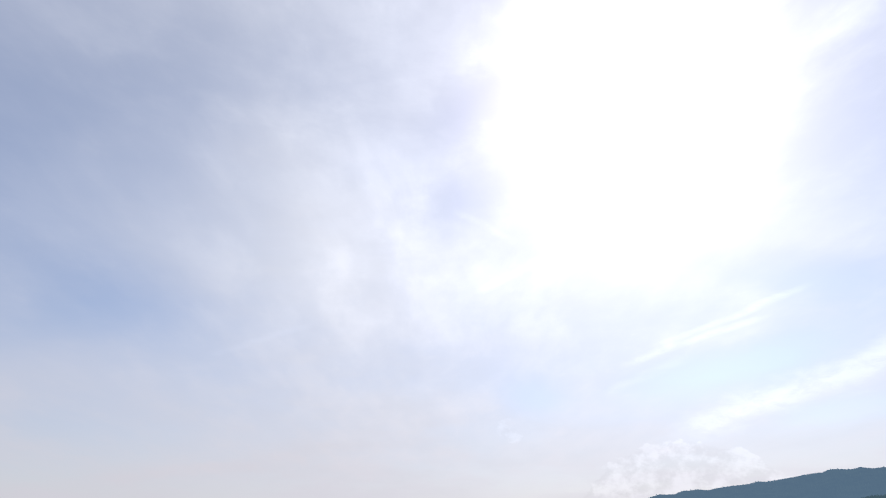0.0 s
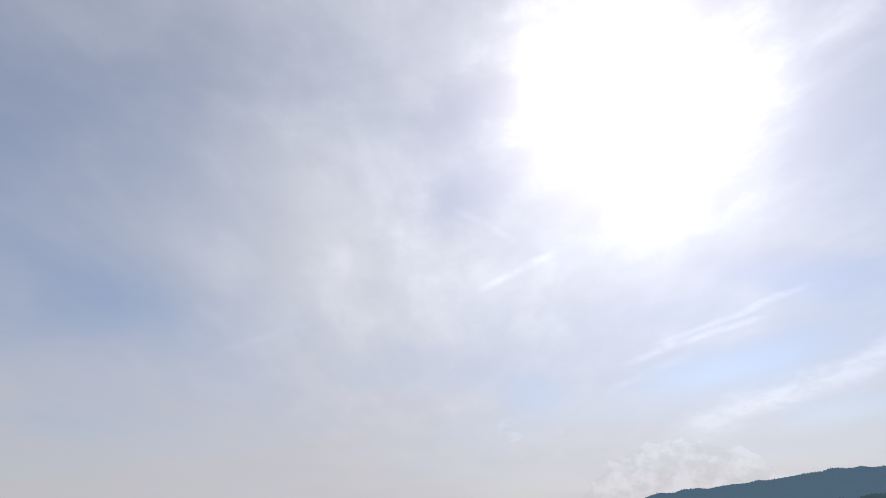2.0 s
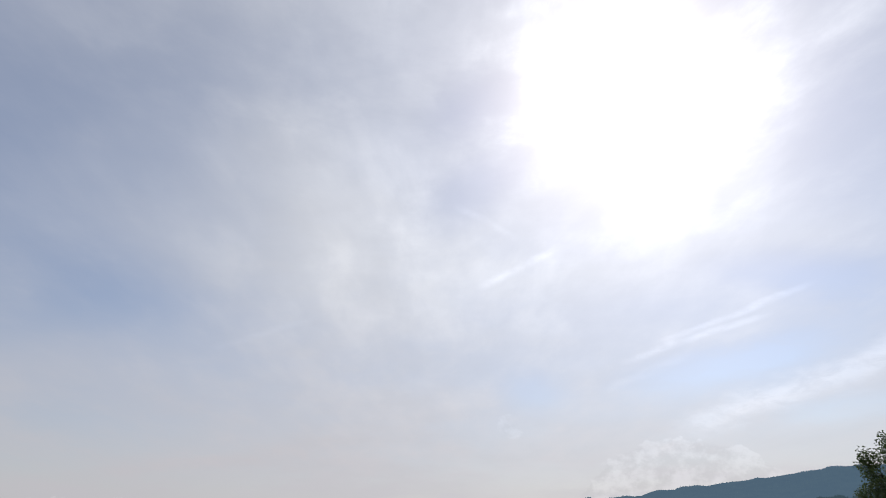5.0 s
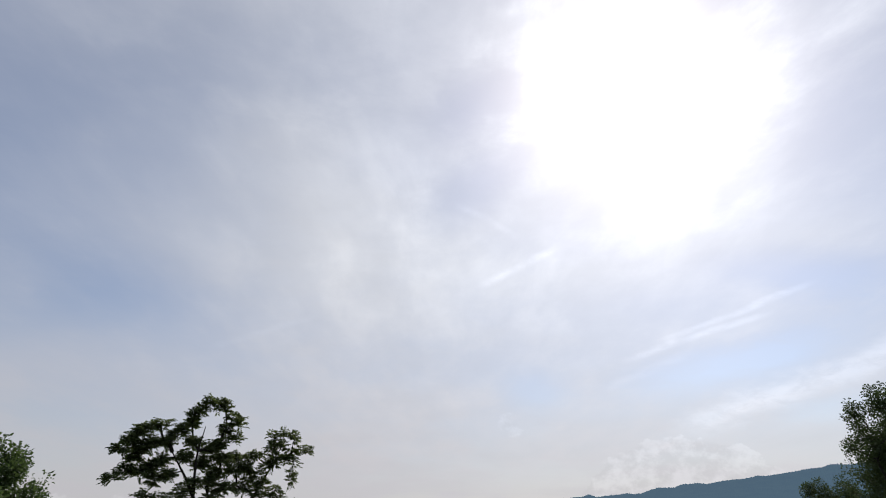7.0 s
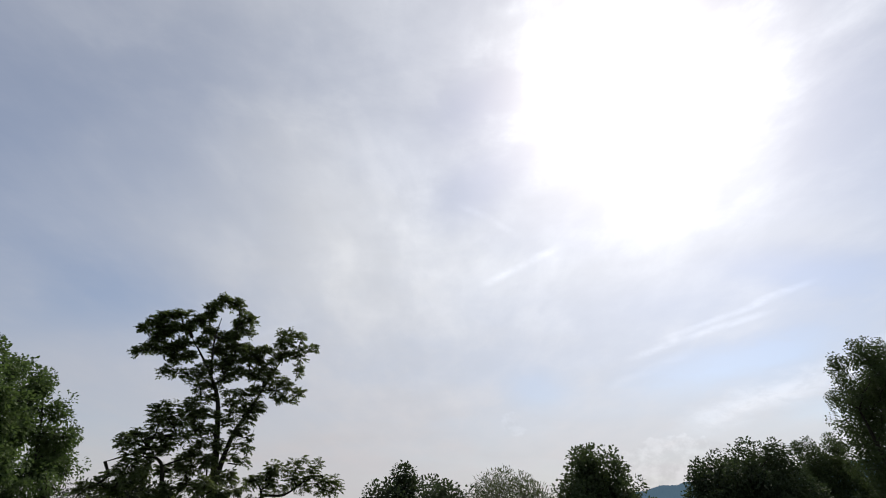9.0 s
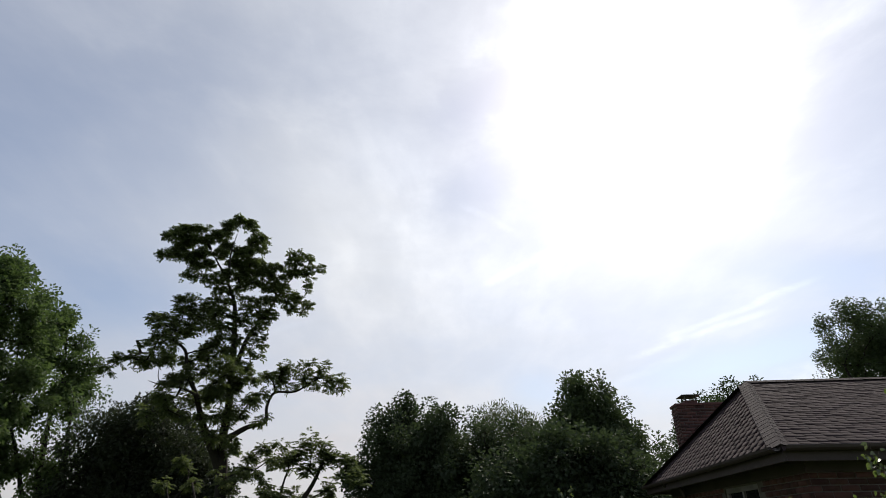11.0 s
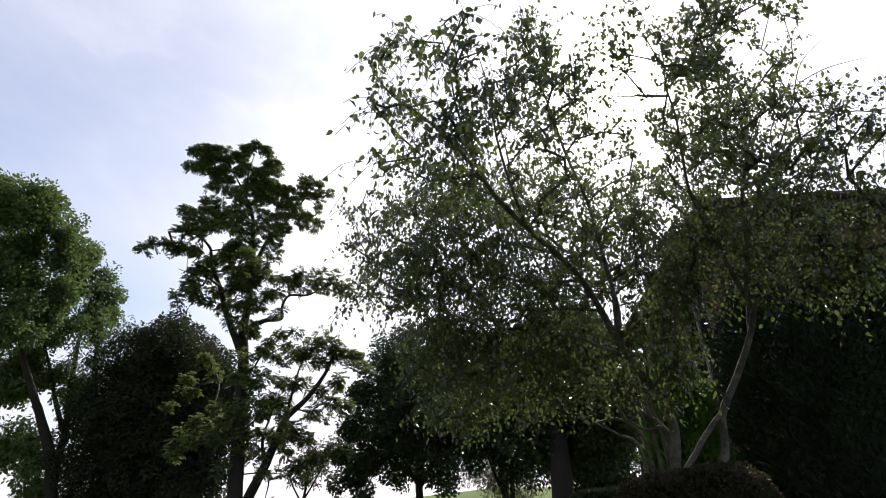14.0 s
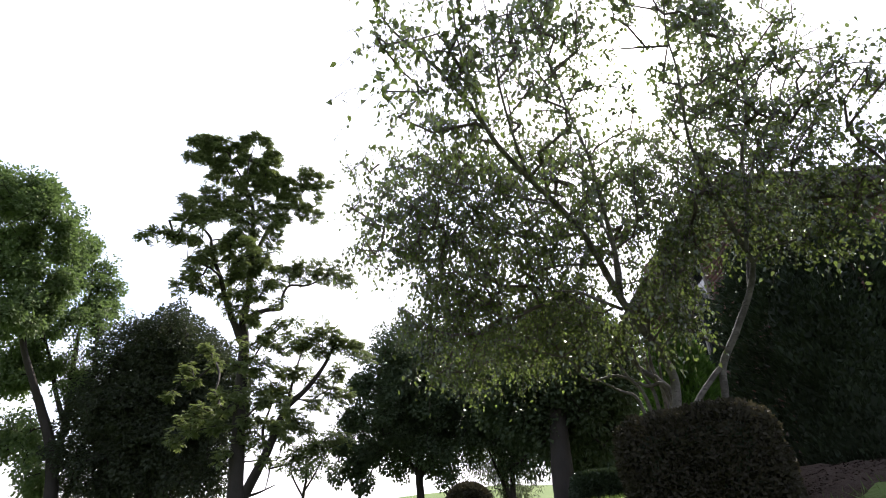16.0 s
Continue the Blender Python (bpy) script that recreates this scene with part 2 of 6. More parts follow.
linden_leaf = leaf_material("linden leaf", (0.034, 0.05, 0.027), (0.08, 0.104, 0.048), (0.075, 0.112, 0.036), 0.28, 0.7, 0.1)
willow_leaf = leaf_material("willow leaf", (0.045, 0.06, 0.03), (0.1, 0.12, 0.06), (0.1, 0.13, 0.05), 0.35)
birch_leaf = leaf_material("birch leaf", (0.027, 0.035, 0.017), (0.068, 0.076, 0.033), (0.13, 0.19, 0.04), 0.4, 0.26, 0.9)
conifer_leaf = leaf_material("arborvitae spray", (0.04, 0.085, 0.02), (0.09, 0.17, 0.04), (0.13, 0.25, 0.03), 0.35)
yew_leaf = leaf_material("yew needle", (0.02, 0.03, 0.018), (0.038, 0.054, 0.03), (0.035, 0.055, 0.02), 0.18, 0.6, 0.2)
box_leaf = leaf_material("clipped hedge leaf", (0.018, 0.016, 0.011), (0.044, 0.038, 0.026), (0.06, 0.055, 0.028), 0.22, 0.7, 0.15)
grass_leaf = leaf_material("grass blade", (0.045, 0.08, 0.02), (0.1, 0.14, 0.04), (0.1, 0.16, 0.03), 0.3)
dark_bark = bark_material("furrowed bark", (0.014, 0.012, 0.01), (0.05, 0.042, 0.036))
birch_bark, n = material("pale birch bark")
at = n.put("ShaderNodeTexCoord").outputs["Object"]
bands = n.noise(n.mapping(at, scale=(3.0, 3.0, 16.0)), 6.0, 4.0, 0.6, 0.4)
peel = n.noise(at, 9.0, 5.0, 0.65)
col = n.mix(n.smooth(peel, 0.35, 0.65), (0.042, 0.036, 0.032), (0.125, 0.112, 0.103))
col = n.mix(n.smooth(bands, 0.56, 0.68), col, (0.035, 0.029, 0.026))
finish(n, principled(n, col, 0.8, bump=n.math("ADD", bands, peel), bump_strength=0.6, bump_far=0.006, spec=0.25))
twig_bark = bark_material("twig bark", (0.026, 0.02, 0.016), (0.085, 0.066, 0.052), 20.0)
cap_mat = plain_material("worn cap shingle", (0.038, 0.03, 0.031), (0.072, 0.058, 0.058), 26.0, 0.95, 0.6, spec=0.08, random_share=0.12)
shingle_mat = plain_material("asphalt shingle", (0.026, 0.0185, 0.02), (0.04, 0.029, 0.031), 3.0, 0.95, 0.5, spec=0.05, random_share=0.2)
brick_mat = plain_material("red brick", (0.056, 0.025, 0.022), (0.115, 0.05, 0.042), 3.0, 0.9, 0.5, random_share=0.5)
mortar_mat = plain_material("mortar", (0.1, 0.083, 0.073), (0.165, 0.142, 0.125), 5.0, 0.95, 0.5)
trim_mat = plain_material("weathered trim paint", (0.04, 0.027, 0.025), (0.062, 0.043, 0.04), 2.0, 0.6, 0.1)
frame_mat = plain_material("window frame paint", (0.14, 0.12, 0.11), (0.22, 0.2, 0.185), 3.0, 0.5, 0.1)
interior_mat = plain_material("dark room behind glass", (0.02, 0.02, 0.022), (0.04, 0.038, 0.04), 3.0, 0.55, 0.1)
metal_mat = plain_material("weathered sheet metal", (0.1, 0.1, 0.1), (0.17, 0.165, 0.16), 6.0, 0.55, 0.1, 0.6)
mulch_mat = plain_material("bark mulch", (0.013, 0.009, 0.007), (0.04, 0.027, 0.02), 4.0, 0.95, 0.9, far=0.03, spec=0.1, random_share=0.3)

glass_mat, n = material("window glass")
finish(n, principled(n, (0.012, 0.013, 0.015), 0.06, spec=0.6))

ground_mat, n = material("lawn and field")
at = n.put("ShaderNodeTexCoord").outputs["Object"]
turf = n.mix(n.noise(at, 0.35, 4.0), (0.045, 0.075, 0.02), (0.1, 0.14, 0.04))
rows_of_crop = n.noise(n.mapping(at, rot=(0, 0, 0.5), scale=(0.25, 0.02, 1)), 1.0, 3.0)
crop = n.mix(rows_of_crop, (0.06, 0.1, 0.025), (0.11, 0.15, 0.045))
away = n.smooth(n.vec("LENGTH", at), 45.0, 75.0)
finish(n, principled(n, n.mix(away, turf, crop), 0.95, bump=n.noise(at, 30.0, 5.0), bump_strength=0.5, bump_far=0.04, spec=0.1))


def far_material(name, a, b, haze_glow):
    """Woods kilometres off; their blue haze is put in as a weak even emission."""
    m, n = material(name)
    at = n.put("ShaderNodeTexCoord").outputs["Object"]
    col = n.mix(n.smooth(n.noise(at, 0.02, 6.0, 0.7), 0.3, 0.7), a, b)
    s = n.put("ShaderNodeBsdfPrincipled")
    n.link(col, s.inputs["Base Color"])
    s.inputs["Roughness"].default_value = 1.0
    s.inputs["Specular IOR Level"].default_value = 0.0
    s.inputs["Emission Color"].default_value = (*haze_glow, 1.0)
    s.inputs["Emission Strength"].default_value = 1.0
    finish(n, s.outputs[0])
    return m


# last colour: distance haze added as emission, brighter on the farther ridge
mountain_mat = far_material("far woods with glowing haze", (0.006, 0.011, 0.008), (0.015, 0.022, 0.015), (0.072, 0.122, 0.182))
foothill_mat = far_material("nearer woods with glowing haze", (0.008, 0.014, 0.009), (0.02, 0.03, 0.017), (0.036, 0.066, 0.095))


# ---- mesh tools ----
rng = np.random.default_rng(7)


def mesh_np(name, verts, faces):
    """A mesh from arrays; all faces have the same number of corners."""
    verts, faces = np.asarray(verts, np.float32), np.asarray(faces, np.int32)
    me = bpy.data.meshes.new(name)
    me.vertices.add(len(verts))
    me.vertices.foreach_set("co", verts.ravel())
    me.loops.add(faces.size)
    me.loops.foreach_set("vertex_index", faces.ravel())
    me.polygons.add(len(faces))
    me.polygons.foreach_set("loop_start", np.arange(len(faces), dtype=np.int32) * faces.shape[1])
    me.update(calc_edges=True)
    return me


def part(name, shape, mat, parent=None, label="", kind="", smooth=False):
    """Links a bmesh or mesh as one object under a thing or part."""
    if isinstance(shape, bmesh.types.BMesh):
        me = bpy.data.meshes.new(name)
        shape.to_mesh(me)
        shape.free()
    else:
        me = shape
    if mat is not None and not me.materials:
        me.materials.append(mat)
    if smooth:
        me.polygons.foreach_set("use_smooth", np.ones(len(me.polygons), bool))
    ob = new(name, me)
    ob.parent = parent
    return tagged(ob, label=label, kind=kind)


def thing(name, x, y, z, label, category, group="", kind=""):
    ob = new(name)
    ob.location = (x, y, z)
    ob.empty_display_size = 0.3
    return tagged(ob, label, category, group, kind)


def unit(v):
    return v / (np.linalg.norm(v, axis=-1, keepdims=True) + 1e-9)


def tubes(p0, p1, r0, r1, sides=6):
    """Frustums from p0 to p1."""
    p0, p1 = np.asarray(p0, float), np.asarray(p1, float)
    d = unit(p1 - p0)
    side = unit(np.cross(d, np.where(np.abs(d[:, 2:]) < 0.8, [[0, 0, 1.0]], [[1.0, 0, 0]])))
    other = np.cross(d, side)
    a = np.arange(sides) * 2 * np.pi / sides
    ring = np.cos(a)[None, :, None] * side[:, None] + np.sin(a)[None, :, None] * other[:, None]
    low = (p0 - d * r0[:, None] * 0.3)[:, None] + ring * r0[:, None, None]
    high = (p1 + d * r1[:, None] * 0.3)[:, None] + ring * r1[:, None, None]
    verts = np.concatenate([low, high], 1).reshape(-1, 3)
    i = np.arange(sides)
    quad = np.stack([i, (i + 1) % sides, (i + 1) % sides + sides, i + sides], 1)
    return verts, (quad[None] + (np.arange(len(p0)) * 2 * sides)[:, None, None]).reshape(-1, 4)


def sweep(points, radii, sides=10, wobble=0.0, steps=5):
    """One bent, tapered, slightly uneven stem through the points."""
    pts, rad = np.asarray(points, float), np.asarray(radii, float)
    k = np.linspace(0, len(pts) - 1, (len(pts) - 1) * steps + 1)
    i = np.minimum(k.astype(int), len(pts) - 2)
    u = (k - i)[:, None]
    ext = np.vstack([2 * pts[0] - pts[1], pts, 2 * pts[-1] - pts[-2]])
    a, b, c, d = ext[i], ext[i + 1], ext[i + 2], ext[i + 3]
    line = 0.5 * (2 * b + (c - a) * u + (2 * a - 5 * b + 4 * c - d) * u**2 + (3 * b - a - 3 * c + d) * u**3)
    r = np.interp(k, np.arange(len(pts)), rad)
    t = unit(np.gradient(line, axis=0))
    side = unit(np.cross(t, [[0.03, 1, 0.02]]))
    other = np.cross(t, side)
    ang = np.arange(sides) * 2 * np.pi / sides
    uneven = 1 + wobble * rng.normal(size=(len(line), sides, 1))
    ring = (np.cos(ang)[None, :, None] * side[:, None] + np.sin(ang)[None, :, None] * other[:, None]) * r[:, None, None] * uneven
    verts = (line[:, None] + ring).reshape(-1, 3)
    j = np.arange(sides)
    quad = np.stack([j, (j + 1) % sides, (j + 1) % sides + sides, j + sides], 1)
    return verts, (quad[None] + (np.arange(len(line) - 1) * sides)[:, None, None]).reshape(-1, 4), line, r


def grow(nodes, radii, tips, first=0.004, power=0.5, droop=0.0, grain=0.45):
    """Branches from the given stem nodes to every tip: each tip joins the nearest wood so far. Returns edges p0, p1, r0, r1."""
    pts = [np.asarray(p, float) for p in nodes]
    parent, load, fixed = [-1] * len(pts), [0.0] * len(pts), len(pts)
    arr = np.array(pts)
    tips = np.asarray(tips, float)
    near = np.array([np.min(np.linalg.norm(arr - t, axis=1)) for t in tips])
    for k in np.argsort(near):
        tip = tips[k]
        arr = np.array(pts)
        d = np.linalg.norm((arr - tip) * [1, 1, 1.0], axis=1) + np.maximum(arr[:, 2] - tip[2] + 0.1, 0) * 0.6
        at = int(np.argmin(d))
        start, gap = pts[at], np.linalg.norm(tip - pts[at])
        count = max(1, int(gap / grain))
        bend = rng.normal(size=3) * gap * 0.09 + np.array([0, 0, gap * (0.10 + droop)])
        last = at
        for j in range(1, count + 1):
            u = j / count
            pts.append(start + (tip - start) * u + bend * math.sin(math.pi * u) + rng.normal(size=3) * 0.02 * gap * (u < 1))
            parent.append(last)
            load.append(0.0)
            last = len(pts) - 1
        while last >= fixed:
            load[last] += 1
            last = parent[last]
    kids = np.array(range(fixed, len(pts)))
    pts, load, parent = np.array(pts), np.array(load), np.array(parent)
    r = first * np.maximum(load, 1) ** power
    up_r = np.where(parent[kids] >= fixed, r[parent[kids]], r[kids] * 1.15)
    return pts[parent[kids]], pts[kids], np.minimum(up_r, r[kids] * 1.6), r[kids]


def leaves(at, along, face, long, wide, fold=0.18):
    """Pointed, folded leaves of two triangles each side of the rib: four corners as two faces."""
    at, along = np.asarray(at), unit(np.asarray(along))
    side = unit(np.cross(along, face))
    nrm = np.cross(side, along)
    long, wide = np.broadcast_to(long, len(at))[:, None], np.broadcast_to(wide, len(at))[:, None]
    tip = at + along * long - nrm * long * 0.06
    left = at + along * long * 0.42 + side * wide * 0.5 + nrm * wide * fold
    right = at + along * long * 0.42 - side * wide * 0.5 + nrm * wide * fold
    verts = np.stack([at, left, tip, right], 1).reshape(-1, 3)
    base = (np.arange(len(at)) * 4)[:, None]
    return verts, np.concatenate([base + [[0, 2, 1]], base + [[0, 3, 2]]], 1).reshape(-1, 3)


def oval_leaves(at, along, face, long, wide):
    """Broad leaves with a drawn-out tip, folded at the rib."""
    at, along = np.asarray(at), unit(np.asarray(along))
    side = unit(np.cross(along, face))
    nrm = np.cross(side, along)
    long, wide = np.broadcast_to(long, len(at))[:, None], np.broadcast_to(wide, len(at))[:, None]
    curl = rng.normal(size=(len(at), 1)) * 0.1
    rows = [at, at + along * long * 0.16 + side * wide * 0.42 + nrm * wide * 0.16, at + along * long * 0.45 + side * wide * 0.48 + nrm * wide * 0.14,
            at + along * long - nrm * long * (0.08 + curl), at + along * long * 0.45 - side * wide * 0.48 + nrm * wide * 0.14,
            at + along * long * 0.16 - side * wide * 0.42 + nrm * wide * 0.16, at + along * long * 0.5 - nrm * long * curl * 0.3]
    verts = np.stack(rows, 1).reshape(-1, 3)
    base = (np.arange(len(at)) * 7)[:, None]
    tri = [[0, 6, 1], [1, 6, 2], [2, 6, 3], [3, 6, 4], [4, 6, 5], [5, 6, 0]]
    return verts, np.concatenate([base + [t] for t in tri], 1).reshape(-1, 3)


def fronds(at, way, long, pairs=5, leaflet=0.1, leaflet_wide=0.035, bend=0.24):
    """Feather leaves that arch over: leaflets in pairs along each rib."""
    count = len(at)
    way = unit(way)
    side = unit(np.cross(way, [[0, 0, 1.0]]) + 1e-4)
    place, along, face = [], [], []
    for j in range(pairs):
        s = (j + 1.0) / pairs
        spot = at + way * (long * s)[:, None] - np.array([0, 0, 1]) * (bend * long * s * s)[:, None]
        rib = way - np.array([0, 0, 2 * bend * s])
        for hand in (-1, 1):
            place.append(spot)
            along.append(side * hand * 0.9 + rib * 0.5 + np.array([0, 0, -0.25]) + rng.normal(size=(count, 3)) * 0.15)
            face.append(np.array([[0, 0, 1.0]]) + rng.normal(size=(count, 3)) * 0.35)
    place, along, face = np.concatenate(place), np.concatenate(along), np.concatenate(face)
    return leaves(place, along, face, leaflet * rng.uniform(0.75, 1.2, len(place)), leaflet_wide * rng.uniform(0.8, 1.2, len(place)))


def ball(count):
    v = unit(rng.normal(size=(count, 3)))
    return v, v * rng.uniform(0, 1, (count, 1)) ** (1 / 3)


def ground_z(x, y):
    """The height of the ground: a lawn that climbs a low bank, then a field that rises to a crest."""
    x, y = np.asarray(x, float), np.asarray(y, float)

    def step(v, a, b):
        u = np.clip((v - a) / (b - a), 0, 1)
        return u * u * (3 - 2 * u)

    far = np.hypot(x, y)
    az = np.degrees(np.arctan2(x, y))
    bank = 0.35 + 0.95 * step(0.62 * x + 0.78 * y, 0.6, 3.4) + 0.45 * step(x + 0.25 * (y - 3.0), 1.0, 3.2) * (1 - step(x, 12, 20))
    crest = np.interp(az, [-180, -60, -30, -14, -6, 5, 25, 60, 180], [0, 0, 1.5, 3.4, 7.4, 10.2, 11.0, 4, 0])
    return bank + crest * step(far, 45, 150) - (crest + 1.3) * step(far, 190, 900)


# ---- ground and distance ----
angles = np.radians(np.arange(0, 360, 2.5))
rings = np.concatenate([[0.0], np.geomspace(0.25, 4600, 90)])
gx, gy = np.outer(rings[1:], np.sin(angles)).ravel(), np.outer(rings[1:], np.cos(angles)).ravel()
gx, gy = np.append(gx, 0.0), np.append(gy, 0.0)
rough = rng.normal(size=len(gx)) * 0.012
gv = np.stack([gx, gy, ground_z(gx, gy) + rough], 1)
na = len(angles)
j = np.arange(na)
gq = np.concatenate([np.stack([k * na + j, k * na + (j + 1) % na, (k + 1) * na + (j + 1) % na, (k + 1) * na + j], 1) for k in range(len(rings) - 2)])
gq = gq[:, ::-1]
middle = np.stack([np.full(na, len(gx) - 1), (j + 1) % na, j, np.full(na, len(gx) - 1)], 1)[:, :3]
me = mesh_np("ground", gv, np.concatenate([np.concatenate([gq[:, [0, 1, 2]], gq[:, [0, 2, 3]]]), middle]))
tagged(part("ground", me, ground_mat, smooth=True), "mown green lawn rising to a crop field", "ground", kind="structure")


def ridge(name, mat, dist, azs, heights, depth, tree_size, label):
    """A wooded ridge far off, with a ragged line of treetops."""
    a = np.arange(azs[0], azs[-1], 0.03)
    h = np.interp(a, azs, heights) + np.interp(a, np.arange(azs[0], azs[-1] + 1, 0.7), rng.normal(size=len(np.arange(azs[0], azs[-1] + 1, 0.7))) * tree_size * 0.5)
    tops = h + np.abs(rng.normal(size=len(a))) * tree_size * 0.28
    verts, cols = [], 8
    for i in range(cols):
        u = i / (cols - 1)
        rad = dist - depth * (1 - u)
        z = tops if i == cols - 1 else h * (u**0.7) * 0.985 + rng.normal(size=len(a)) * tree_size * 0.4 * u
        verts.append(np.stack([np.sin(np.radians(a)) * rad, np.cos(np.radians(a)) * rad, z - 4], 1))
    m = len(a)
    k = np.arange(m - 1)
    f = np.concatenate([np.stack([i * m + k, i * m + k + 1, (i + 1) * m + k + 1, (i + 1) * m + k], 1) for i in range(cols - 1)])
    tagged(part(name, mesh_np(name, np.concatenate(verts), f), mat), label, "mountain", kind="structure")


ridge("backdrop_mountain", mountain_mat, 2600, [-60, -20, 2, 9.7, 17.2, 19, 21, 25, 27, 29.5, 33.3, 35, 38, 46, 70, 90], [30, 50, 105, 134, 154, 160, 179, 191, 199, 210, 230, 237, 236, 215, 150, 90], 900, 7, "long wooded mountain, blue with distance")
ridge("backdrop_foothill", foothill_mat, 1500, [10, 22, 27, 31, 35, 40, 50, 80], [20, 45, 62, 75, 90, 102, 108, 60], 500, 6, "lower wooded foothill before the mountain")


# ---- trees ----
def stem_nodes(line, r):
    return line[len(line) // 6:], r[len(line) // 6:]


def build_tree(name, base, stems, tips, label, leaf_mat, style, leaf_count, leaf_long, leaf_wide, bark=dark_bark, twig_r=0.006, spray=0.28, category="tree", power=0.46, group="", inner=None, reach=1.7, pairs=4):
    """A tree: each stem is (points, radii); tips carry sprays of leaves. style: frond, leaf or narrow."""
    x, y = base
    z = float(ground_z(x, y)) - 0.1
    tree = thing(name, x, y, z, label, category, group)
    home = np.array([x, y, z])
    nodes, rads = [], []
    for k, (pts, radii) in enumerate(stems):
        v, f, line, r = sweep(pts, radii, 12, 0.035)
        part("trunk" if k == 0 else "limb", mesh_np("trunk", v - home, f), bark, tree, smooth=True)
        a, b = stem_nodes(line, r)
        nodes.append(a)
        rads.append(b)
    nodes = np.concatenate(nodes)
    p0, p1, r0, r1 = grow(nodes, None, tips, twig_r, power)
    v, f = tubes(p0 - home, p1 - home, r0, r1, 5)
    part("branchwork", mesh_np("branchwork", v, f), bark, tree, kind="stuff", smooth=True)
    centre = tips.mean(0)
    spot = np.repeat(tips, leaf_count, 0)
    _, off = ball(len(spot))
    spot = spot + off * spray
    out = unit(spot - centre) * 0.5 + unit(off) + rng.normal(size=spot.shape) * 0.4
    if style == "frond":
        out[:, 2] = out[:, 2] * 0.55 + 0.3
        v, f = fronds(spot - home, out, leaf_long * reach * rng.uniform(0.7, 1.2, len(spot)), pairs, leaf_long, leaf_wide)
    else:
        droop = np.array([0, 0, -0.5 if style == "leaf" else -0.15])
        face = np.array([0, 0, 1.0]) + rng.normal(size=spot.shape) * 0.55
        v, f = leaves(spot - home, out + droop, face, leaf_long * rng.uniform(0.7, 1.25, len(spot)), leaf_wide * rng.uniform(0.75, 1.25, len(spot)))
    if inner:
        middle, reach, count = inner
        skin, _ = ball(count * 3)
        bumps = np.array([noise.noise(Vector(p * 2.1) + Vector(middle)) + 0.5 * noise.noise(Vector(p * 5.0) + Vector(middle)) + 0.8 * noise.noise(Vector(p * 11.0)) for p in skin])
        spot = np.asarray(middle) + skin * np.asarray(reach) * (1.06 + 0.2 * bumps - rng.uniform(0, 1, len(skin)) * 0.25)[:, None]
        v2, f2 = leaves(spot - home, skin + rng.normal(size=spot.shape) * 0.9, skin + rng.normal(size=spot.shape) * 0.7, leaf_long * rng.uniform(0.9, 1.5, len(spot)), leaf_wide * rng.uniform(0.9, 1.5, len(spot)))
        v, f = np.concatenate([v, v2]), np.concatenate([f, f2 + len(v)])
        _, deep = ball(count)
        spot = np.asarray(middle) + deep * np.asarray(reach)
        v2, f2 = leaves(spot - home, rng.normal(size=spot.shape) + [0, 0, -0.4], rng.normal(size=spot.shape), rng.uniform(0.2, 0.34, count), rng.uniform(0.16, 0.28, count))
        v, f = np.concatenate([v, v2]), np.concatenate([f, f2 + len(v)])
    part("crown", mesh_np("crown", v, f), leaf_mat, tree, kind="stuff")
    return tree


def round_crown(centre, size, count, gaps=0.25, low=-1.0, lump=0.18):
    """Tips on and under the uneven surface of a round crown."""
    v, _ = ball(count * 2)
    v = v[v[:, 2] > low][:count]
    bumps = np.array([noise.noise(Vector(p * 2.1) + Vector(centre)) + 0.5 * noise.noise(Vector(p * 5.0) + Vector(centre)) for p in v])
    depth = rng.uniform(0.0, 1.0, len(v)) ** 2 * 0.5
    keep = np.array([noise.noise(Vector(p * 4.0) - Vector(centre)) for p in v]) > -0.5 + gaps
    tips = (np.asarray(centre) + v * np.asarray(size) * (1 + lump * bumps - depth)[:, None])[keep]
    high = tips[tips[:, 2] > centre[2] + 0.35 * size[2]]
    pick = high[rng.integers(0, len(high), max(6, len(tips) // 9))]
    return np.concatenate([tips, pick + np.stack([rng.normal(size=len(pick)) * 0.1, rng.normal(size=len(pick)) * 0.1, rng.uniform(0.1, 0.34, len(pick))], 1)])


def clump_tips(clumps, depth=0.22, per=70.0, least=3, shrink=0.15, flat=0.85, drop=0.15, stray_by=0.14):
    """Branch tips inside leaf clumps given as (x, y, z, radius)."""
    tips = []
    for x, y, z, r in clumps:
        k = least + int(per * r * r)
        _, inner = ball(k)
        tips.append(np.array([x, y + rng.uniform(-1, 1) * depth, z - drop]) + inner * max(0.05, r - shrink) * [1, 1, flat])
    tips = np.concatenate(tips)
    stray = rng.uniform(size=len(tips)) < 0.3
    tips[stray] += rng.normal(size=(int(stray.sum()), 3)) * [stray_by, stray_by, stray_by * 0.7]
    return tips


# the tall walnut
rng = np.random.default_rng(11)
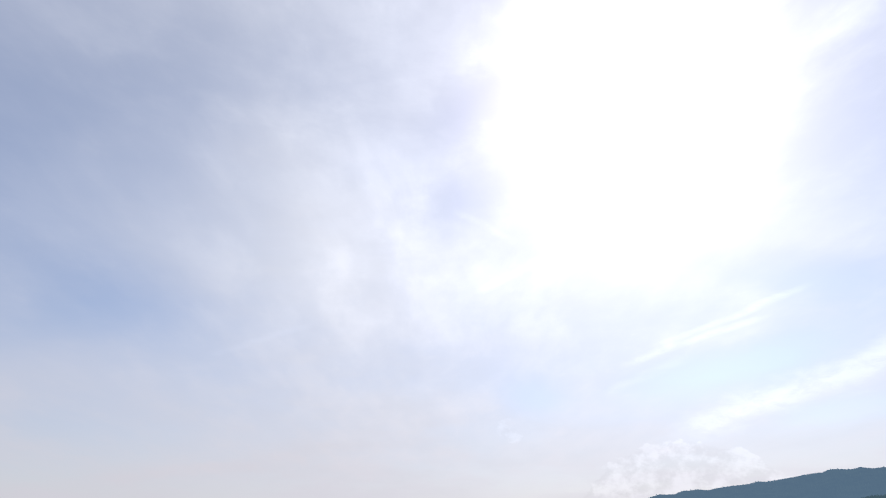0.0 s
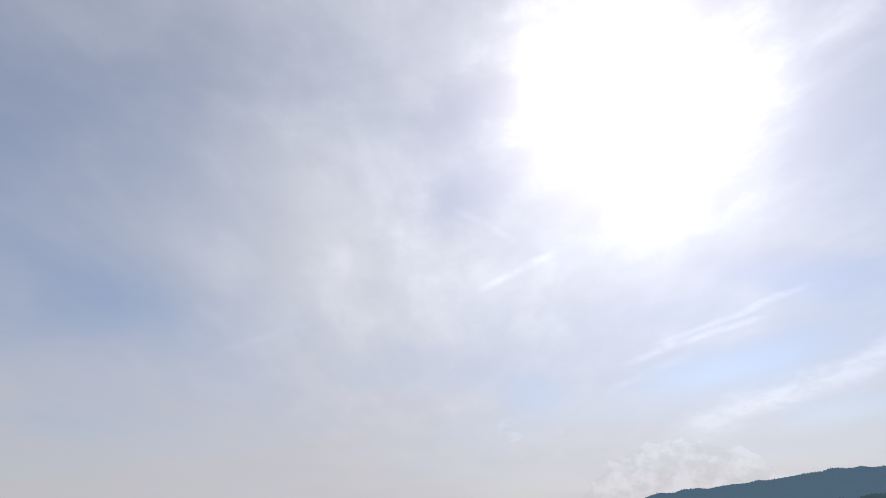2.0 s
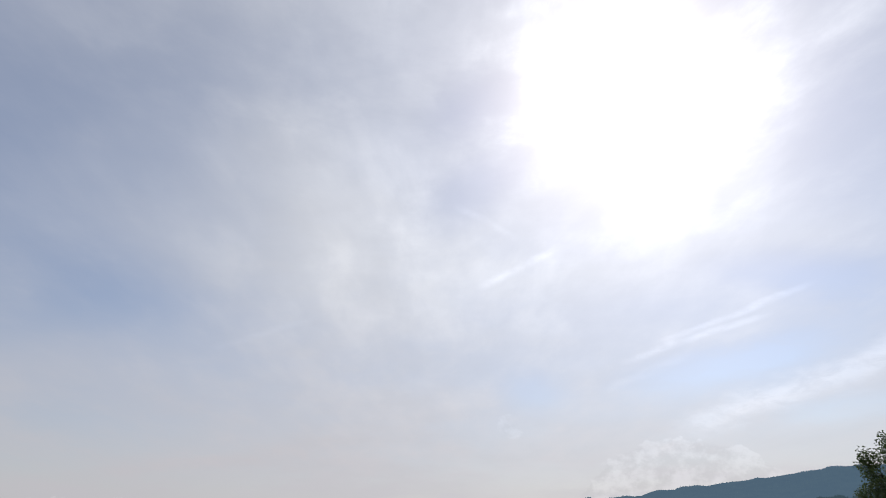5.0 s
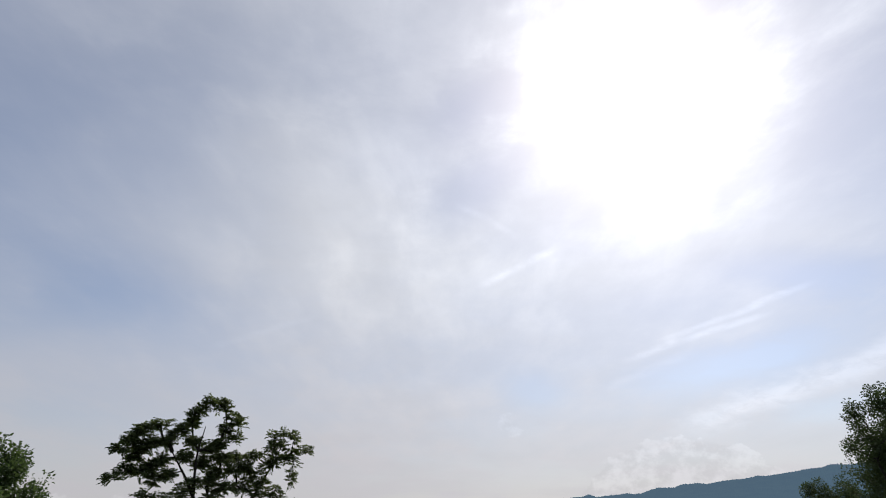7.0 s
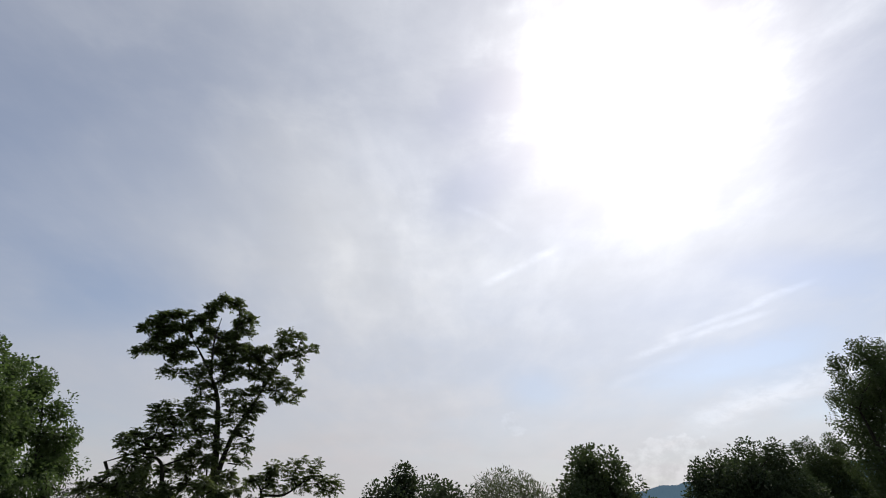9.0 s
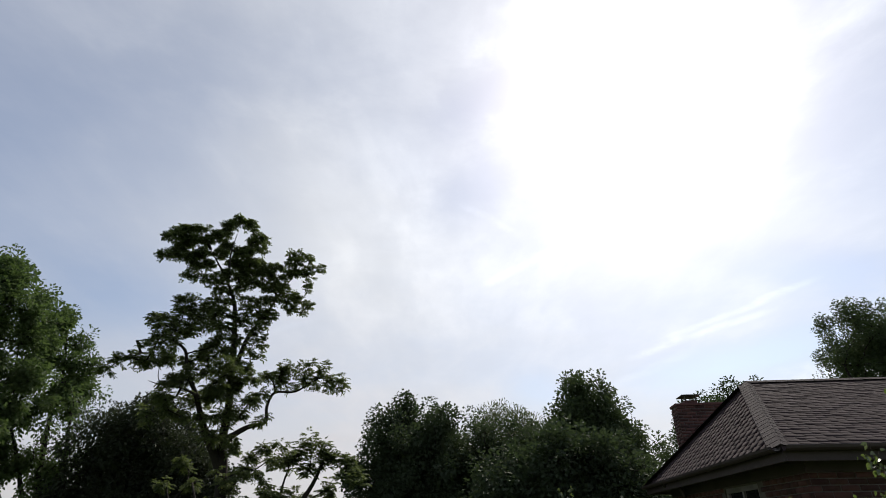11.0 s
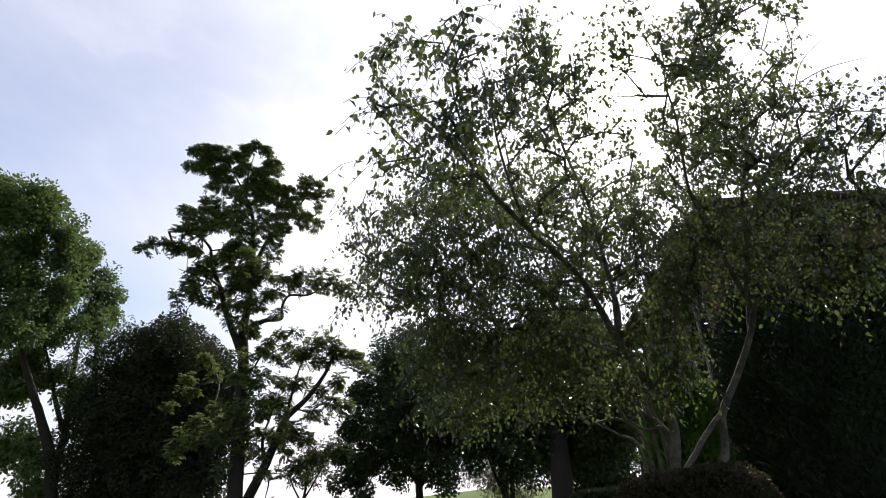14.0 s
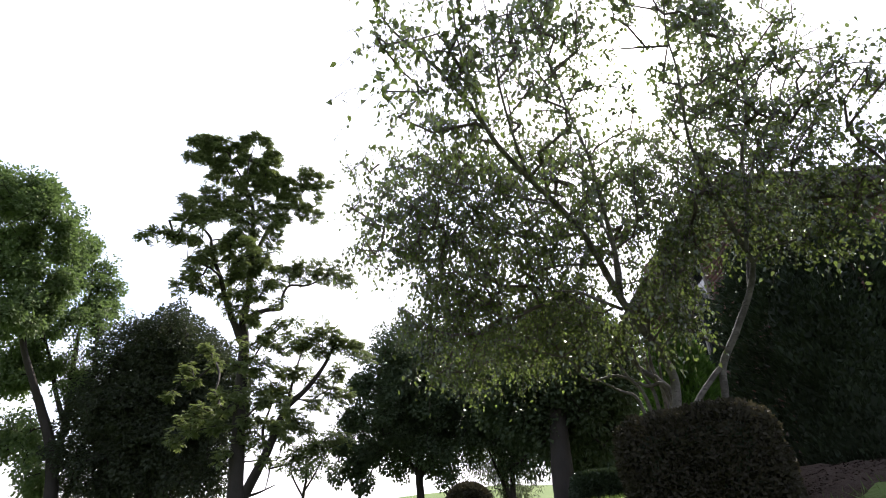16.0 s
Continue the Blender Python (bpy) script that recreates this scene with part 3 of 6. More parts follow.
walnut_head = [(-8.08, 13.44, 12.40, 0.14), (-8.01, 13.63, 12.59, 0.17), (-7.95, 13.80, 12.85, 0.22), (-8.12, 13.63, 13.04, 0.19), (-8.06, 13.80, 13.28, 0.22), (-7.98, 14.00, 13.53, 0.26), (-7.82, 14.12, 13.67, 0.22), (-7.63, 14.24, 13.72, 0.13), (-7.87, 14.00, 13.10, 0.32), (-7.65, 14.16, 13.24, 0.29), (-7.41, 14.32, 13.31, 0.23), (-7.65, 14.08, 12.70, 0.29), (-7.41, 14.26, 12.85, 0.29), (-7.79, 13.93, 12.57, 0.19), (-7.48, 14.14, 12.39, 0.22), (-7.23, 14.32, 12.53, 0.23), (-7.30, 14.42, 13.52, 0.17)]
walnut_top = [(-7.20, 14.52, 13.65, 0.19), (-7.09, 14.63, 13.83, 0.21), (-7.04, 14.71, 14.08, 0.17), (-6.94, 14.81, 14.26, 0.17), (-6.78, 14.96, 14.44, 0.16), (-6.59, 15.15, 14.46, 0.16), (-6.44, 15.26, 14.36, 0.14), (-6.24, 15.41, 14.13, 0.14), (-6.10, 15.51, 13.99, 0.13), (-6.31, 15.30, 13.81, 0.18), (-6.32, 15.25, 13.61, 0.14), (-6.07, 15.47, 13.56, 0.11), (-6.93, 14.68, 13.35, 0.27), (-6.95, 14.60, 12.97, 0.27)]
walnut_side = [(-6.67, 14.80, 12.86, 0.30), (-6.54, 14.96, 13.19, 0.31), (-6.38, 15.15, 13.35, 0.24), (-6.25, 15.21, 13.00, 0.31), (-6.06, 15.41, 13.07, 0.24), (-6.31, 15.09, 12.61, 0.30), (-5.99, 15.41, 12.71, 0.28), (-6.45, 14.90, 12.38, 0.23), (-6.05, 15.30, 12.34, 0.20), (-5.82, 15.60, 12.86, 0.21), (-5.72, 15.72, 13.09, 0.14), (-5.62, 15.83, 13.18, 0.11), (-5.72, 15.66, 12.65, 0.14), (-6.71, 14.70, 12.40, 0.20), (-6.88, 14.52, 12.18, 0.15), (-5.87, 15.47, 12.34, 0.14), (-6.16, 15.15, 12.16, 0.15), (-6.35, 14.94, 12.05, 0.13)]
walnut_neck = [(-7.68, 13.84, 11.86, 0.11), (-7.55, 14.02, 11.95, 0.12), (-7.28, 14.20, 11.90, 0.11), (-7.09, 14.32, 11.91, 0.13), (-6.87, 14.45, 11.75, 0.13), (-6.76, 14.57, 11.86, 0.13), (-6.77, 14.50, 11.52, 0.16), (-6.68, 14.61, 11.71, 0.14), (-6.74, 14.48, 11.28, 0.14), (-6.85, 14.36, 11.10, 0.14), (-6.54, 14.66, 11.32, 0.13), (-6.47, 14.77, 11.64, 0.13), (-6.90, 14.30, 10.93, 0.14), (-6.75, 14.41, 10.96, 0.14)]
walnut_wing = [(-5.28, 16.07, 13.58, 0.17), (-5.05, 16.19, 13.69, 0.17), (-4.81, 16.32, 13.73, 0.15), (-4.69, 16.37, 13.55, 0.11), (-5.24, 16.07, 13.30, 0.22), (-4.99, 16.20, 13.34, 0.22), (-4.73, 16.32, 13.23, 0.15), (-4.50, 16.41, 13.31, 0.11), (-4.33, 16.42, 13.26, 0.07), (-5.12, 16.11, 13.03, 0.20), (-4.88, 16.23, 13.05, 0.15), (-4.66, 16.34, 12.95, 0.09), (-5.33, 15.98, 12.87, 0.14), (-5.15, 16.07, 12.81, 0.14), (-4.72, 16.29, 12.63, 0.09), (-4.63, 16.32, 12.48, 0.07)]
walnut_elbow = [(-5.43, 15.91, 12.59, 0.14), (-5.55, 15.78, 12.38, 0.17), (-5.73, 15.59, 12.23, 0.15), (-5.32, 15.95, 12.34, 0.19), (-5.44, 15.84, 12.13, 0.19), (-5.20, 15.99, 12.08, 0.17), (-5.01, 16.11, 12.20, 0.14), (-4.88, 16.16, 11.95, 0.14), (-5.18, 15.98, 11.85, 0.17), (-4.99, 16.07, 11.63, 0.14), (-4.78, 16.19, 11.66, 0.12), (-4.63, 16.28, 11.80, 0.09), (-4.51, 16.35, 11.87, 0.07), (-5.22, 15.94, 11.58, 0.10)]
walnut_bar = [(-6.15, 15.04, 11.48, 0.15), (-5.99, 15.21, 11.57, 0.16), (-5.82, 15.40, 11.64, 0.17), (-5.66, 15.59, 11.80, 0.15), (-5.50, 15.72, 11.75, 0.15), (-5.93, 15.22, 11.30, 0.16), (-5.75, 15.41, 11.27, 0.17), (-5.63, 15.55, 11.39, 0.13), (-6.10, 15.04, 11.25, 0.13), (-6.00, 15.10, 11.03, 0.16), (-5.82, 15.29, 10.99, 0.16), (-5.54, 15.60, 11.18, 0.13), (-5.46, 15.70, 11.29, 0.08), (-5.65, 15.47, 11.09, 0.13), (-5.67, 15.41, 10.85, 0.13)]
walnut_core = [(-6.27, 14.59, 10.84, 0.22), (-6.47, 14.49, 10.89, 0.15), (-6.63, 14.38, 10.78, 0.15), (-6.80, 14.27, 10.69, 0.15), (-6.51, 14.41, 10.49, 0.21), (-6.25, 14.56, 10.44, 0.24), (-6.67, 14.31, 10.40, 0.18), (-5.99, 14.74, 10.72, 0.22), (-5.79, 14.82, 10.43, 0.22), (-5.62, 14.93, 10.59, 0.16), (-5.52, 14.97, 10.38, 0.11), (-6.05, 14.64, 10.10, 0.24), (-6.37, 14.45, 10.13, 0.21), (-6.50, 14.34, 9.90, 0.18), (-6.15, 14.53, 9.71, 0.21), (-5.60, 14.89, 10.07, 0.14), (-5.48, 14.97, 10.13, 0.08), (-5.67, 14.82, 9.77, 0.14), (-5.47, 14.93, 9.74, 0.11), (-6.67, 14.21, 9.67, 0.12)]
walnut_arm = [(-7.12, 13.05, 10.71, 0.08), (-6.99, 13.29, 10.83, 0.11), (-6.84, 13.50, 10.82, 0.12), (-7.05, 13.11, 10.58, 0.13), (-6.92, 13.31, 10.60, 0.14), (-6.77, 13.55, 10.68, 0.12), (-6.80, 13.43, 10.43, 0.16), (-6.68, 13.62, 10.49, 0.14), (-6.96, 13.18, 10.39, 0.14), (-6.98, 13.05, 10.16, 0.14), (-6.82, 13.30, 10.16, 0.17), (-6.65, 13.56, 10.19, 0.16), (-6.51, 13.75, 10.15, 0.14), (-7.05, 12.86, 10.00, 0.12), (-7.15, 12.74, 10.11, 0.12), (-7.21, 12.61, 10.08, 0.11)]
walnut_arm_end = [(-7.24, 12.49, 9.93, 0.10), (-7.27, 12.33, 9.78, 0.08), (-7.12, 12.69, 9.90, 0.11), (-6.96, 12.93, 9.81, 0.11), (-6.82, 13.18, 9.85, 0.14), (-6.68, 13.44, 9.96, 0.13), (-6.71, 13.31, 9.74, 0.11), (-6.80, 13.11, 9.61, 0.11), (-7.10, 12.55, 9.57, 0.12), (-7.12, 12.44, 9.43, 0.11), (-7.00, 12.69, 9.46, 0.12), (-6.95, 12.86, 9.61, 0.11), (-7.10, 12.36, 9.24, 0.11), (-6.98, 12.62, 9.27, 0.12), (-7.18, 12.20, 9.16, 0.10), (-6.89, 12.88, 9.43, 0.11)]
walnut_branch = [(-5.04, 16.07, 9.71, 0.10), (-4.90, 16.14, 9.76, 0.10), (-4.79, 16.19, 9.67, 0.08), (-5.10, 16.03, 9.52, 0.13), (-5.14, 16.00, 9.37, 0.13), (-4.95, 16.10, 9.47, 0.13), (-4.98, 16.07, 9.25, 0.13), (-5.15, 15.96, 9.08, 0.11), (-4.81, 16.14, 9.14, 0.08), (-4.56, 16.27, 9.27, 0.10), (-5.38, 15.81, 9.33, 0.06), (-5.56, 15.66, 9.27, 0.09)]
walnut_branch_end = [(-4.41, 16.37, 9.80, 0.08), (-4.24, 16.40, 9.89, 0.07), (-4.36, 16.38, 9.65, 0.12), (-4.44, 16.33, 9.49, 0.13), (-4.20, 16.40, 9.42, 0.15), (-4.03, 16.40, 9.50, 0.10), (-4.32, 16.37, 9.26, 0.11), (-4.07, 16.40, 9.19, 0.08), (-3.88, 16.40, 9.67, 0.07), (-3.75, 16.40, 9.81, 0.08), (-3.79, 16.40, 9.49, 0.10), (-3.56, 16.40, 9.34, 0.10), (-3.75, 16.40, 9.26, 0.10), (-3.34, 16.40, 9.26, 0.08), (-3.23, 16.40, 9.34, 0.08), (-3.14, 16.40, 9.19, 0.05), (-3.57, 16.40, 9.14, 0.08), (-3.40, 16.40, 9.07, 0.07)]
walnut_low = [(-7.92, 12.36, 8.85, 0.13), (-7.76, 12.56, 8.97, 0.14), (-7.93, 12.25, 8.51, 0.09), (-7.43, 12.89, 9.03, 0.17), (-7.20, 13.46, 9.09, 0.18), (-7.12, 13.35, 8.53, 0.17), (-7.32, 13.10, 8.93, 0.12), (-7.59, 12.70, 8.86, 0.11), (-5.75, 13.67, 8.99, 0.29), (-6.55, 14.18, 9.40, 0.25), (-5.76, 14.84, 9.31, 0.21), (-6.03, 13.66, 8.51, 0.27), (-5.89, 14.53, 8.66, 0.27), (-6.93, 13.80, 8.57, 0.18), (-6.74, 13.99, 8.90, 0.15), (-7.01, 13.40, 8.14, 0.17), (-5.56, 15.10, 8.95, 0.17), (-5.31, 15.60, 9.27, 0.11), (-5.51, 15.04, 8.47, 0.19), (-5.34, 15.42, 8.69, 0.14), (-7.55, 14.00, 8.22, 0.17), (-7.50, 13.60, 7.65, 0.16)]
walnut_lower = [(-7.10, 14.00, 8.03, 0.18), (-7.14, 15.20, 8.69, 0.22), (-6.10, 14.40, 8.52, 0.24), (-5.95, 14.40, 7.86, 0.20), (-5.69, 15.20, 8.11, 0.20), (-5.28, 15.20, 8.01, 0.14), (-4.94, 15.20, 7.25, 0.19), (-5.29, 15.20, 7.02, 0.21), (-5.45, 15.20, 6.73, 0.17), (-4.76, 15.20, 6.92, 0.14), (-4.50, 15.20, 7.34, 0.12), (-5.13, 15.20, 6.62, 0.15), (-5.87, 15.20, 7.36, 0.16), (-5.82, 15.20, 6.24, 0.20), (-5.49, 15.20, 5.76, 0.20), (-5.29, 15.20, 5.25, 0.21), (-5.78, 15.20, 5.59, 0.15), (-4.73, 15.20, 6.35, 0.08)]
walnut_fill = [(-7.38, 13.90, 9.43, 0.23), (-7.29, 14.60, 9.55, 0.24), (-7.10, 13.90, 8.90, 0.19), (-6.98, 14.60, 9.73, 0.24), (-6.58, 14.60, 9.91, 0.24), (-6.19, 14.60, 9.72, 0.24), (-5.87, 14.60, 9.34, 0.24), (-6.18, 14.60, 9.16, 0.27), (-6.61, 14.60, 9.17, 0.24), (-7.00, 14.60, 8.99, 0.20), (-6.25, 14.60, 8.63, 0.27), (-5.86, 14.60, 8.80, 0.24), (-6.55, 14.60, 8.46, 0.23), (-6.97, 14.60, 8.46, 0.20), (-7.07, 13.90, 8.38, 0.16), (-7.31, 13.90, 8.05, 0.16), (-6.88, 13.90, 7.89, 0.19), (-6.62, 14.60, 7.94, 0.23), (-6.14, 14.60, 8.02, 0.23), (-5.74, 14.60, 8.10, 0.20), (-5.38, 14.60, 8.44, 0.17), (-5.64, 14.60, 8.98, 0.17), (-6.19, 14.60, 7.44, 0.23), (-5.71, 14.60, 7.43, 0.19)]
walnut_fore = [(-5.77, 14.70, 6.46, 0.22), (-5.18, 14.70, 6.46, 0.18), (-5.37, 14.70, 5.62, 0.21), (-4.99, 14.70, 5.78, 0.18), (-5.57, 14.70, 4.98, 0.24), (-4.99, 14.70, 4.82, 0.24), (-4.51, 14.70, 4.81, 0.20), (-4.65, 14.70, 4.21, 0.23), (-4.23, 14.70, 4.50, 0.17), (-5.64, 14.70, 7.17, 0.19), (-5.80, 14.70, 5.79, 0.18), (-4.30, 14.70, 3.91, 0.20), (-5.21, 14.70, 3.92, 0.23), (-5.89, 14.70, 3.50, 0.21), (-4.81, 14.70, 3.34, 0.18)]
walnut_skirt = [(-7.19, 15.20, 4.76, 0.31), (-7.36, 15.20, 4.45, 0.24), (-6.71, 15.20, 4.51, 0.32), (-6.21, 15.20, 4.70, 0.24), (-6.24, 15.20, 4.19, 0.32), (-5.74, 15.20, 4.81, 0.21), (-5.49, 15.20, 4.31, 0.29), (-6.87, 15.20, 4.05, 0.25), (-7.47, 15.20, 3.87, 0.22), (-5.72, 15.20, 3.82, 0.22), (-5.03, 15.20, 4.42, 0.22), (-5.18, 15.20, 3.85, 0.19), (-6.61, 15.20, 5.11, 0.18), (-6.20, 15.20, 5.10, 0.15), (-8.62, 16.50, 5.45, 0.21), (-8.55, 17.00, 6.50, 0.30), (-8.01, 17.00, 7.07, 0.30), (-7.42, 17.00, 6.48, 0.26), (-8.05, 17.00, 5.93, 0.26)]
tips = [clump_tips(group, 0.15, 60.0, 2, 0.19, 0.85, 0.1, 0.05) for group in (walnut_neck, walnut_wing, walnut_elbow, walnut_bar, walnut_core, walnut_arm, walnut_arm_end, walnut_branch, walnut_branch_end)]
tips += [clump_tips(group, 0.15, 95.0, 3, 0.19, 0.85, 0.2, 0.05) for group in (walnut_head, walnut_top, walnut_side)]
tips = np.concatenate(tips + [clump_tips(walnut_low, drop=0.02), clump_tips(walnut_lower + walnut_fill)])
tips = np.concatenate([tips, clump_tips(walnut_skirt + walnut_fore, 0.4)])
walnut_stems = [
    ([(-5.4, 15.3, 0.9), (-5.54, 15.3, 2.16), (-5.69, 15.3, 3.42), (-5.88, 15.3, 4.96), (-6.06, 15.3, 6.67), (-6.2, 15.3, 7.22), (-6.14, 15.2, 8.12), (-6.18, 15.0, 9.43), (-6.32, 15.0, 10.51), (-6.46, 14.9, 11.35), (-6.84, 14.7, 12.15), (-7.3, 14.4, 12.9)], [0.27, 0.22, 0.19, 0.17, 0.14, 0.12, 0.11, 0.09, 0.07, 0.055, 0.035, 0.012]),
    ([(-6.08, 15.3, 6.5), (-6.45, 15.0, 7.29), (-6.69, 14.8, 7.86), (-6.81, 14.5, 8.39), (-7.08, 14.2, 9.02), (-7.15, 14.0, 9.51), (-7.4, 13.4, 9.66), (-7.82, 12.8, 9.4)], [0.12, 0.1, 0.08, 0.065, 0.05, 0.04, 0.026, 0.01]),
    ([(-6.1, 15.3, 7.35), (-5.66, 15.6, 7.72), (-5.3, 16.0, 7.93), (-5.36, 16.1, 8.4), (-5.21, 16.2, 8.84), (-4.61, 16.3, 8.89), (-4.09, 16.4, 9.25), (-3.61, 16.4, 9.42)], [0.09, 0.07, 0.055, 0.045, 0.04, 0.03, 0.02, 0.008]),
    ([(-6.16, 15.1, 9.2), (-5.97, 15.3, 10.35), (-5.76, 15.8, 11.21), (-5.49, 16.2, 12.19), (-5.11, 16.4, 13.09)], [0.08, 0.06, 0.045, 0.03, 0.01]),
    ([(-6.8, 14.5, 8.39), (-6.94, 14.0, 8.45), (-7.18, 13.7, 8.46), (-7.39, 13.6, 8.47), (-7.68, 13.5, 8.55)], [0.04, 0.03, 0.022, 0.016, 0.006]),
    ([(-7.36, 13.6, 8.47), (-7.49, 13.6, 8.67), (-7.53, 13.6, 8.94)], [0.016, 0.012, 0.005]),
    ([(-6.7, 14.8, 11.9), (-6.72, 14.6, 12.8), (-6.65, 14.6, 13.56)], [0.04, 0.025, 0.008]),
    ([(-5.9, 15.1, 9.6), (-5.52, 15.2, 9.62), (-5.44, 15.2, 10.1), (-5.38, 15.25, 10.52)], [0.018, 0.012, 0.009, 0.004]),
]
build_tree("walnut_tree", (-5.4, 15.3), walnut_stems, tips, "tall open-crowned walnut tree with dark furrowed trunk", walnut_leaf, "frond", 9, 0.095, 0.042, spray=0.09, reach=1.6, pairs=5)

# its leaning neighbour
rng = np.random.default_rng(12)
lean_clumps = [(-4.58, 17.00, 7.16, 0.27), (-4.89, 17.00, 6.99, 0.19), (-4.32, 17.00, 7.42, 0.15), (-3.50, 17.00, 7.21, 0.31), (-3.74, 17.00, 7.41, 0.19), (-3.03, 17.00, 7.08, 0.21), (-2.73, 17.00, 6.57, 0.19), (-4.06, 17.00, 6.78, 0.17), (-3.60, 17.00, 6.28, 0.20), (-4.12, 17.00, 6.06, 0.20), (-4.68, 17.00, 6.07, 0.19), (-5.28, 17.00, 6.23, 0.19), (-5.54, 17.00, 5.75, 0.18), (-5.07, 17.00, 5.52, 0.16), (-3.20, 17.00, 5.46, 0.15), (-4.24, 17.00, 5.29, 0.20), (-3.57, 17.00, 5.50, 0.15), (-4.71, 17.00, 4.67, 0.27), (-5.33, 17.00, 4.57, 0.27), (-3.91, 17.00, 3.92, 0.26), (-4.59, 17.00, 3.76, 0.19), (-3.42, 17.00, 4.24, 0.14), (-4.27, 17.00, 4.42, 0.18), (-5.74, 17.00, 5.35, 0.15)]
tips = clump_tips(lean_clumps, 0.4, 90.0, 4, 0.08, stray_by=0.2)
lean_stems = [
    ([(-6.5, 17, 0.9), (-6.07, 17, 2.1), (-5.81, 17, 2.73), (-5.44, 17, 3.64), (-5.11, 17, 4.73), (-4.94, 17, 5.06), (-4.4, 17, 5.6), (-3.93, 17, 6.34), (-3.7, 17, 6.97), (-3.5, 17, 7.35)], [0.2, 0.17, 0.15, 0.13, 0.11, 0.1, 0.08, 0.06, 0.04, 0.012]),
    ([(-5.44, 17, 3.64), (-5.7, 17.1, 4.3), (-5.6, 17.2, 5.0), (-5.4, 17.2, 5.9)], [0.06, 0.045, 0.03, 0.012]),
    ([(-5.0, 17, 4.95), (-4.9, 16.9, 5.7), (-4.75, 16.8, 6.4), (-4.6, 16.8, 7.0)], [0.06, 0.04, 0.028, 0.01]),
    ([(-5.95, 17, 2.4), (-5.5, 16.9, 2.5), (-5.0, 16.8, 2.7)], [0.05, 0.03, 0.012]),
    ([(-5.3, 17, 3.2), (-5.25, 16.9, 3.0), (-5.3, 16.9, 2.6)], [0.03, 0.02, 0.01]),
]
build_tree("walnut_tree", (-6.5, 17.0), lean_stems, tips, "smaller walnut with a strongly leaning trunk", walnut_leaf, "frond", 11, 0.115, 0.052, spray=0.15, reach=1.6, pairs=5)

# the ash at the edge of the yard, several stems
rng = np.random.default_rng(13)
ash_head = [(-18.84, 17.00, 13.79, 0.91), (-17.72, 17.00, 11.67, 0.86), (-17.61, 17.00, 14.27, 0.50), (-16.65, 17.00, 14.36, 0.44), (-15.75, 17.00, 13.95, 0.41), (-15.04, 17.00, 13.23, 0.33), (-14.56, 17.00, 12.32, 0.33), (-17.01, 17.00, 13.21, 0.62), (-16.11, 17.00, 13.19, 0.62), (-15.18, 17.00, 12.59, 0.48), (-16.51, 17.00, 11.90, 0.65), (-15.61, 17.00, 11.83, 0.60), (-14.69, 17.00, 11.57, 0.47), (-16.13, 17.00, 10.67, 0.59), (-15.13, 17.00, 10.42, 0.58), (-14.21, 17.00, 10.17, 0.46), (-15.58, 17.00, 9.50, 0.57), (-14.67, 17.00, 9.27, 0.49), (-15.23, 17.00, 8.62, 0.40), (-14.45, 17.00, 8.40, 0.32), (-16.82, 17.00, 9.53, 0.78)]
ash_shoulder = [(-17.60, 21.30, 14.14, 0.32), (-16.84, 21.30, 13.69, 0.37), (-16.12, 21.30, 13.19, 0.29), (-15.64, 21.30, 12.47, 0.29), (-16.36, 21.30, 12.60, 0.44), (-17.22, 21.30, 12.97, 0.45), (-16.29, 21.30, 11.74, 0.44), (-15.24, 21.30, 11.50, 0.28), (-14.85, 21.30, 11.49, 0.15), (-15.35, 21.30, 11.03, 0.33), (-15.82, 21.30, 10.90, 0.38), (-14.69, 21.30, 10.50, 0.22), (-15.02, 21.30, 10.34, 0.27), (-16.72, 21.30, 11.46, 0.43), (-17.25, 21.30, 10.92, 0.40), (-15.76, 21.30, 10.09, 0.30), (-15.14, 21.30, 9.68, 0.22)]
ash_low = [(-17.75, 20.30, 8.78, 0.35), (-16.73, 20.30, 8.52, 0.32), (-15.41, 20.30, 9.43, 0.21), (-16.41, 20.30, 9.20, 0.21), (-17.11, 20.30, 7.59, 0.54), (-16.31, 20.30, 7.76, 0.45), (-15.56, 20.30, 7.29, 0.27), (-17.06, 20.30, 6.87, 0.44), (-16.20, 20.30, 6.97, 0.36), (-14.65, 20.30, 7.28, 0.25), (-13.99, 20.30, 6.60, 0.24), (-15.01, 20.30, 7.56, 0.18), (-16.33, 20.30, 4.99, 0.38), (-15.57, 20.30, 4.78, 0.30), (-15.07, 20.30, 4.57, 0.17), (-16.30, 20.30, 4.39, 0.31), (-15.45, 20.30, 4.18, 0.17), (-14.91, 20.30, 3.56, 0.18), (-14.56, 20.30, 3.18, 0.14), (-14.97, 20.30, 3.18, 0.12)]
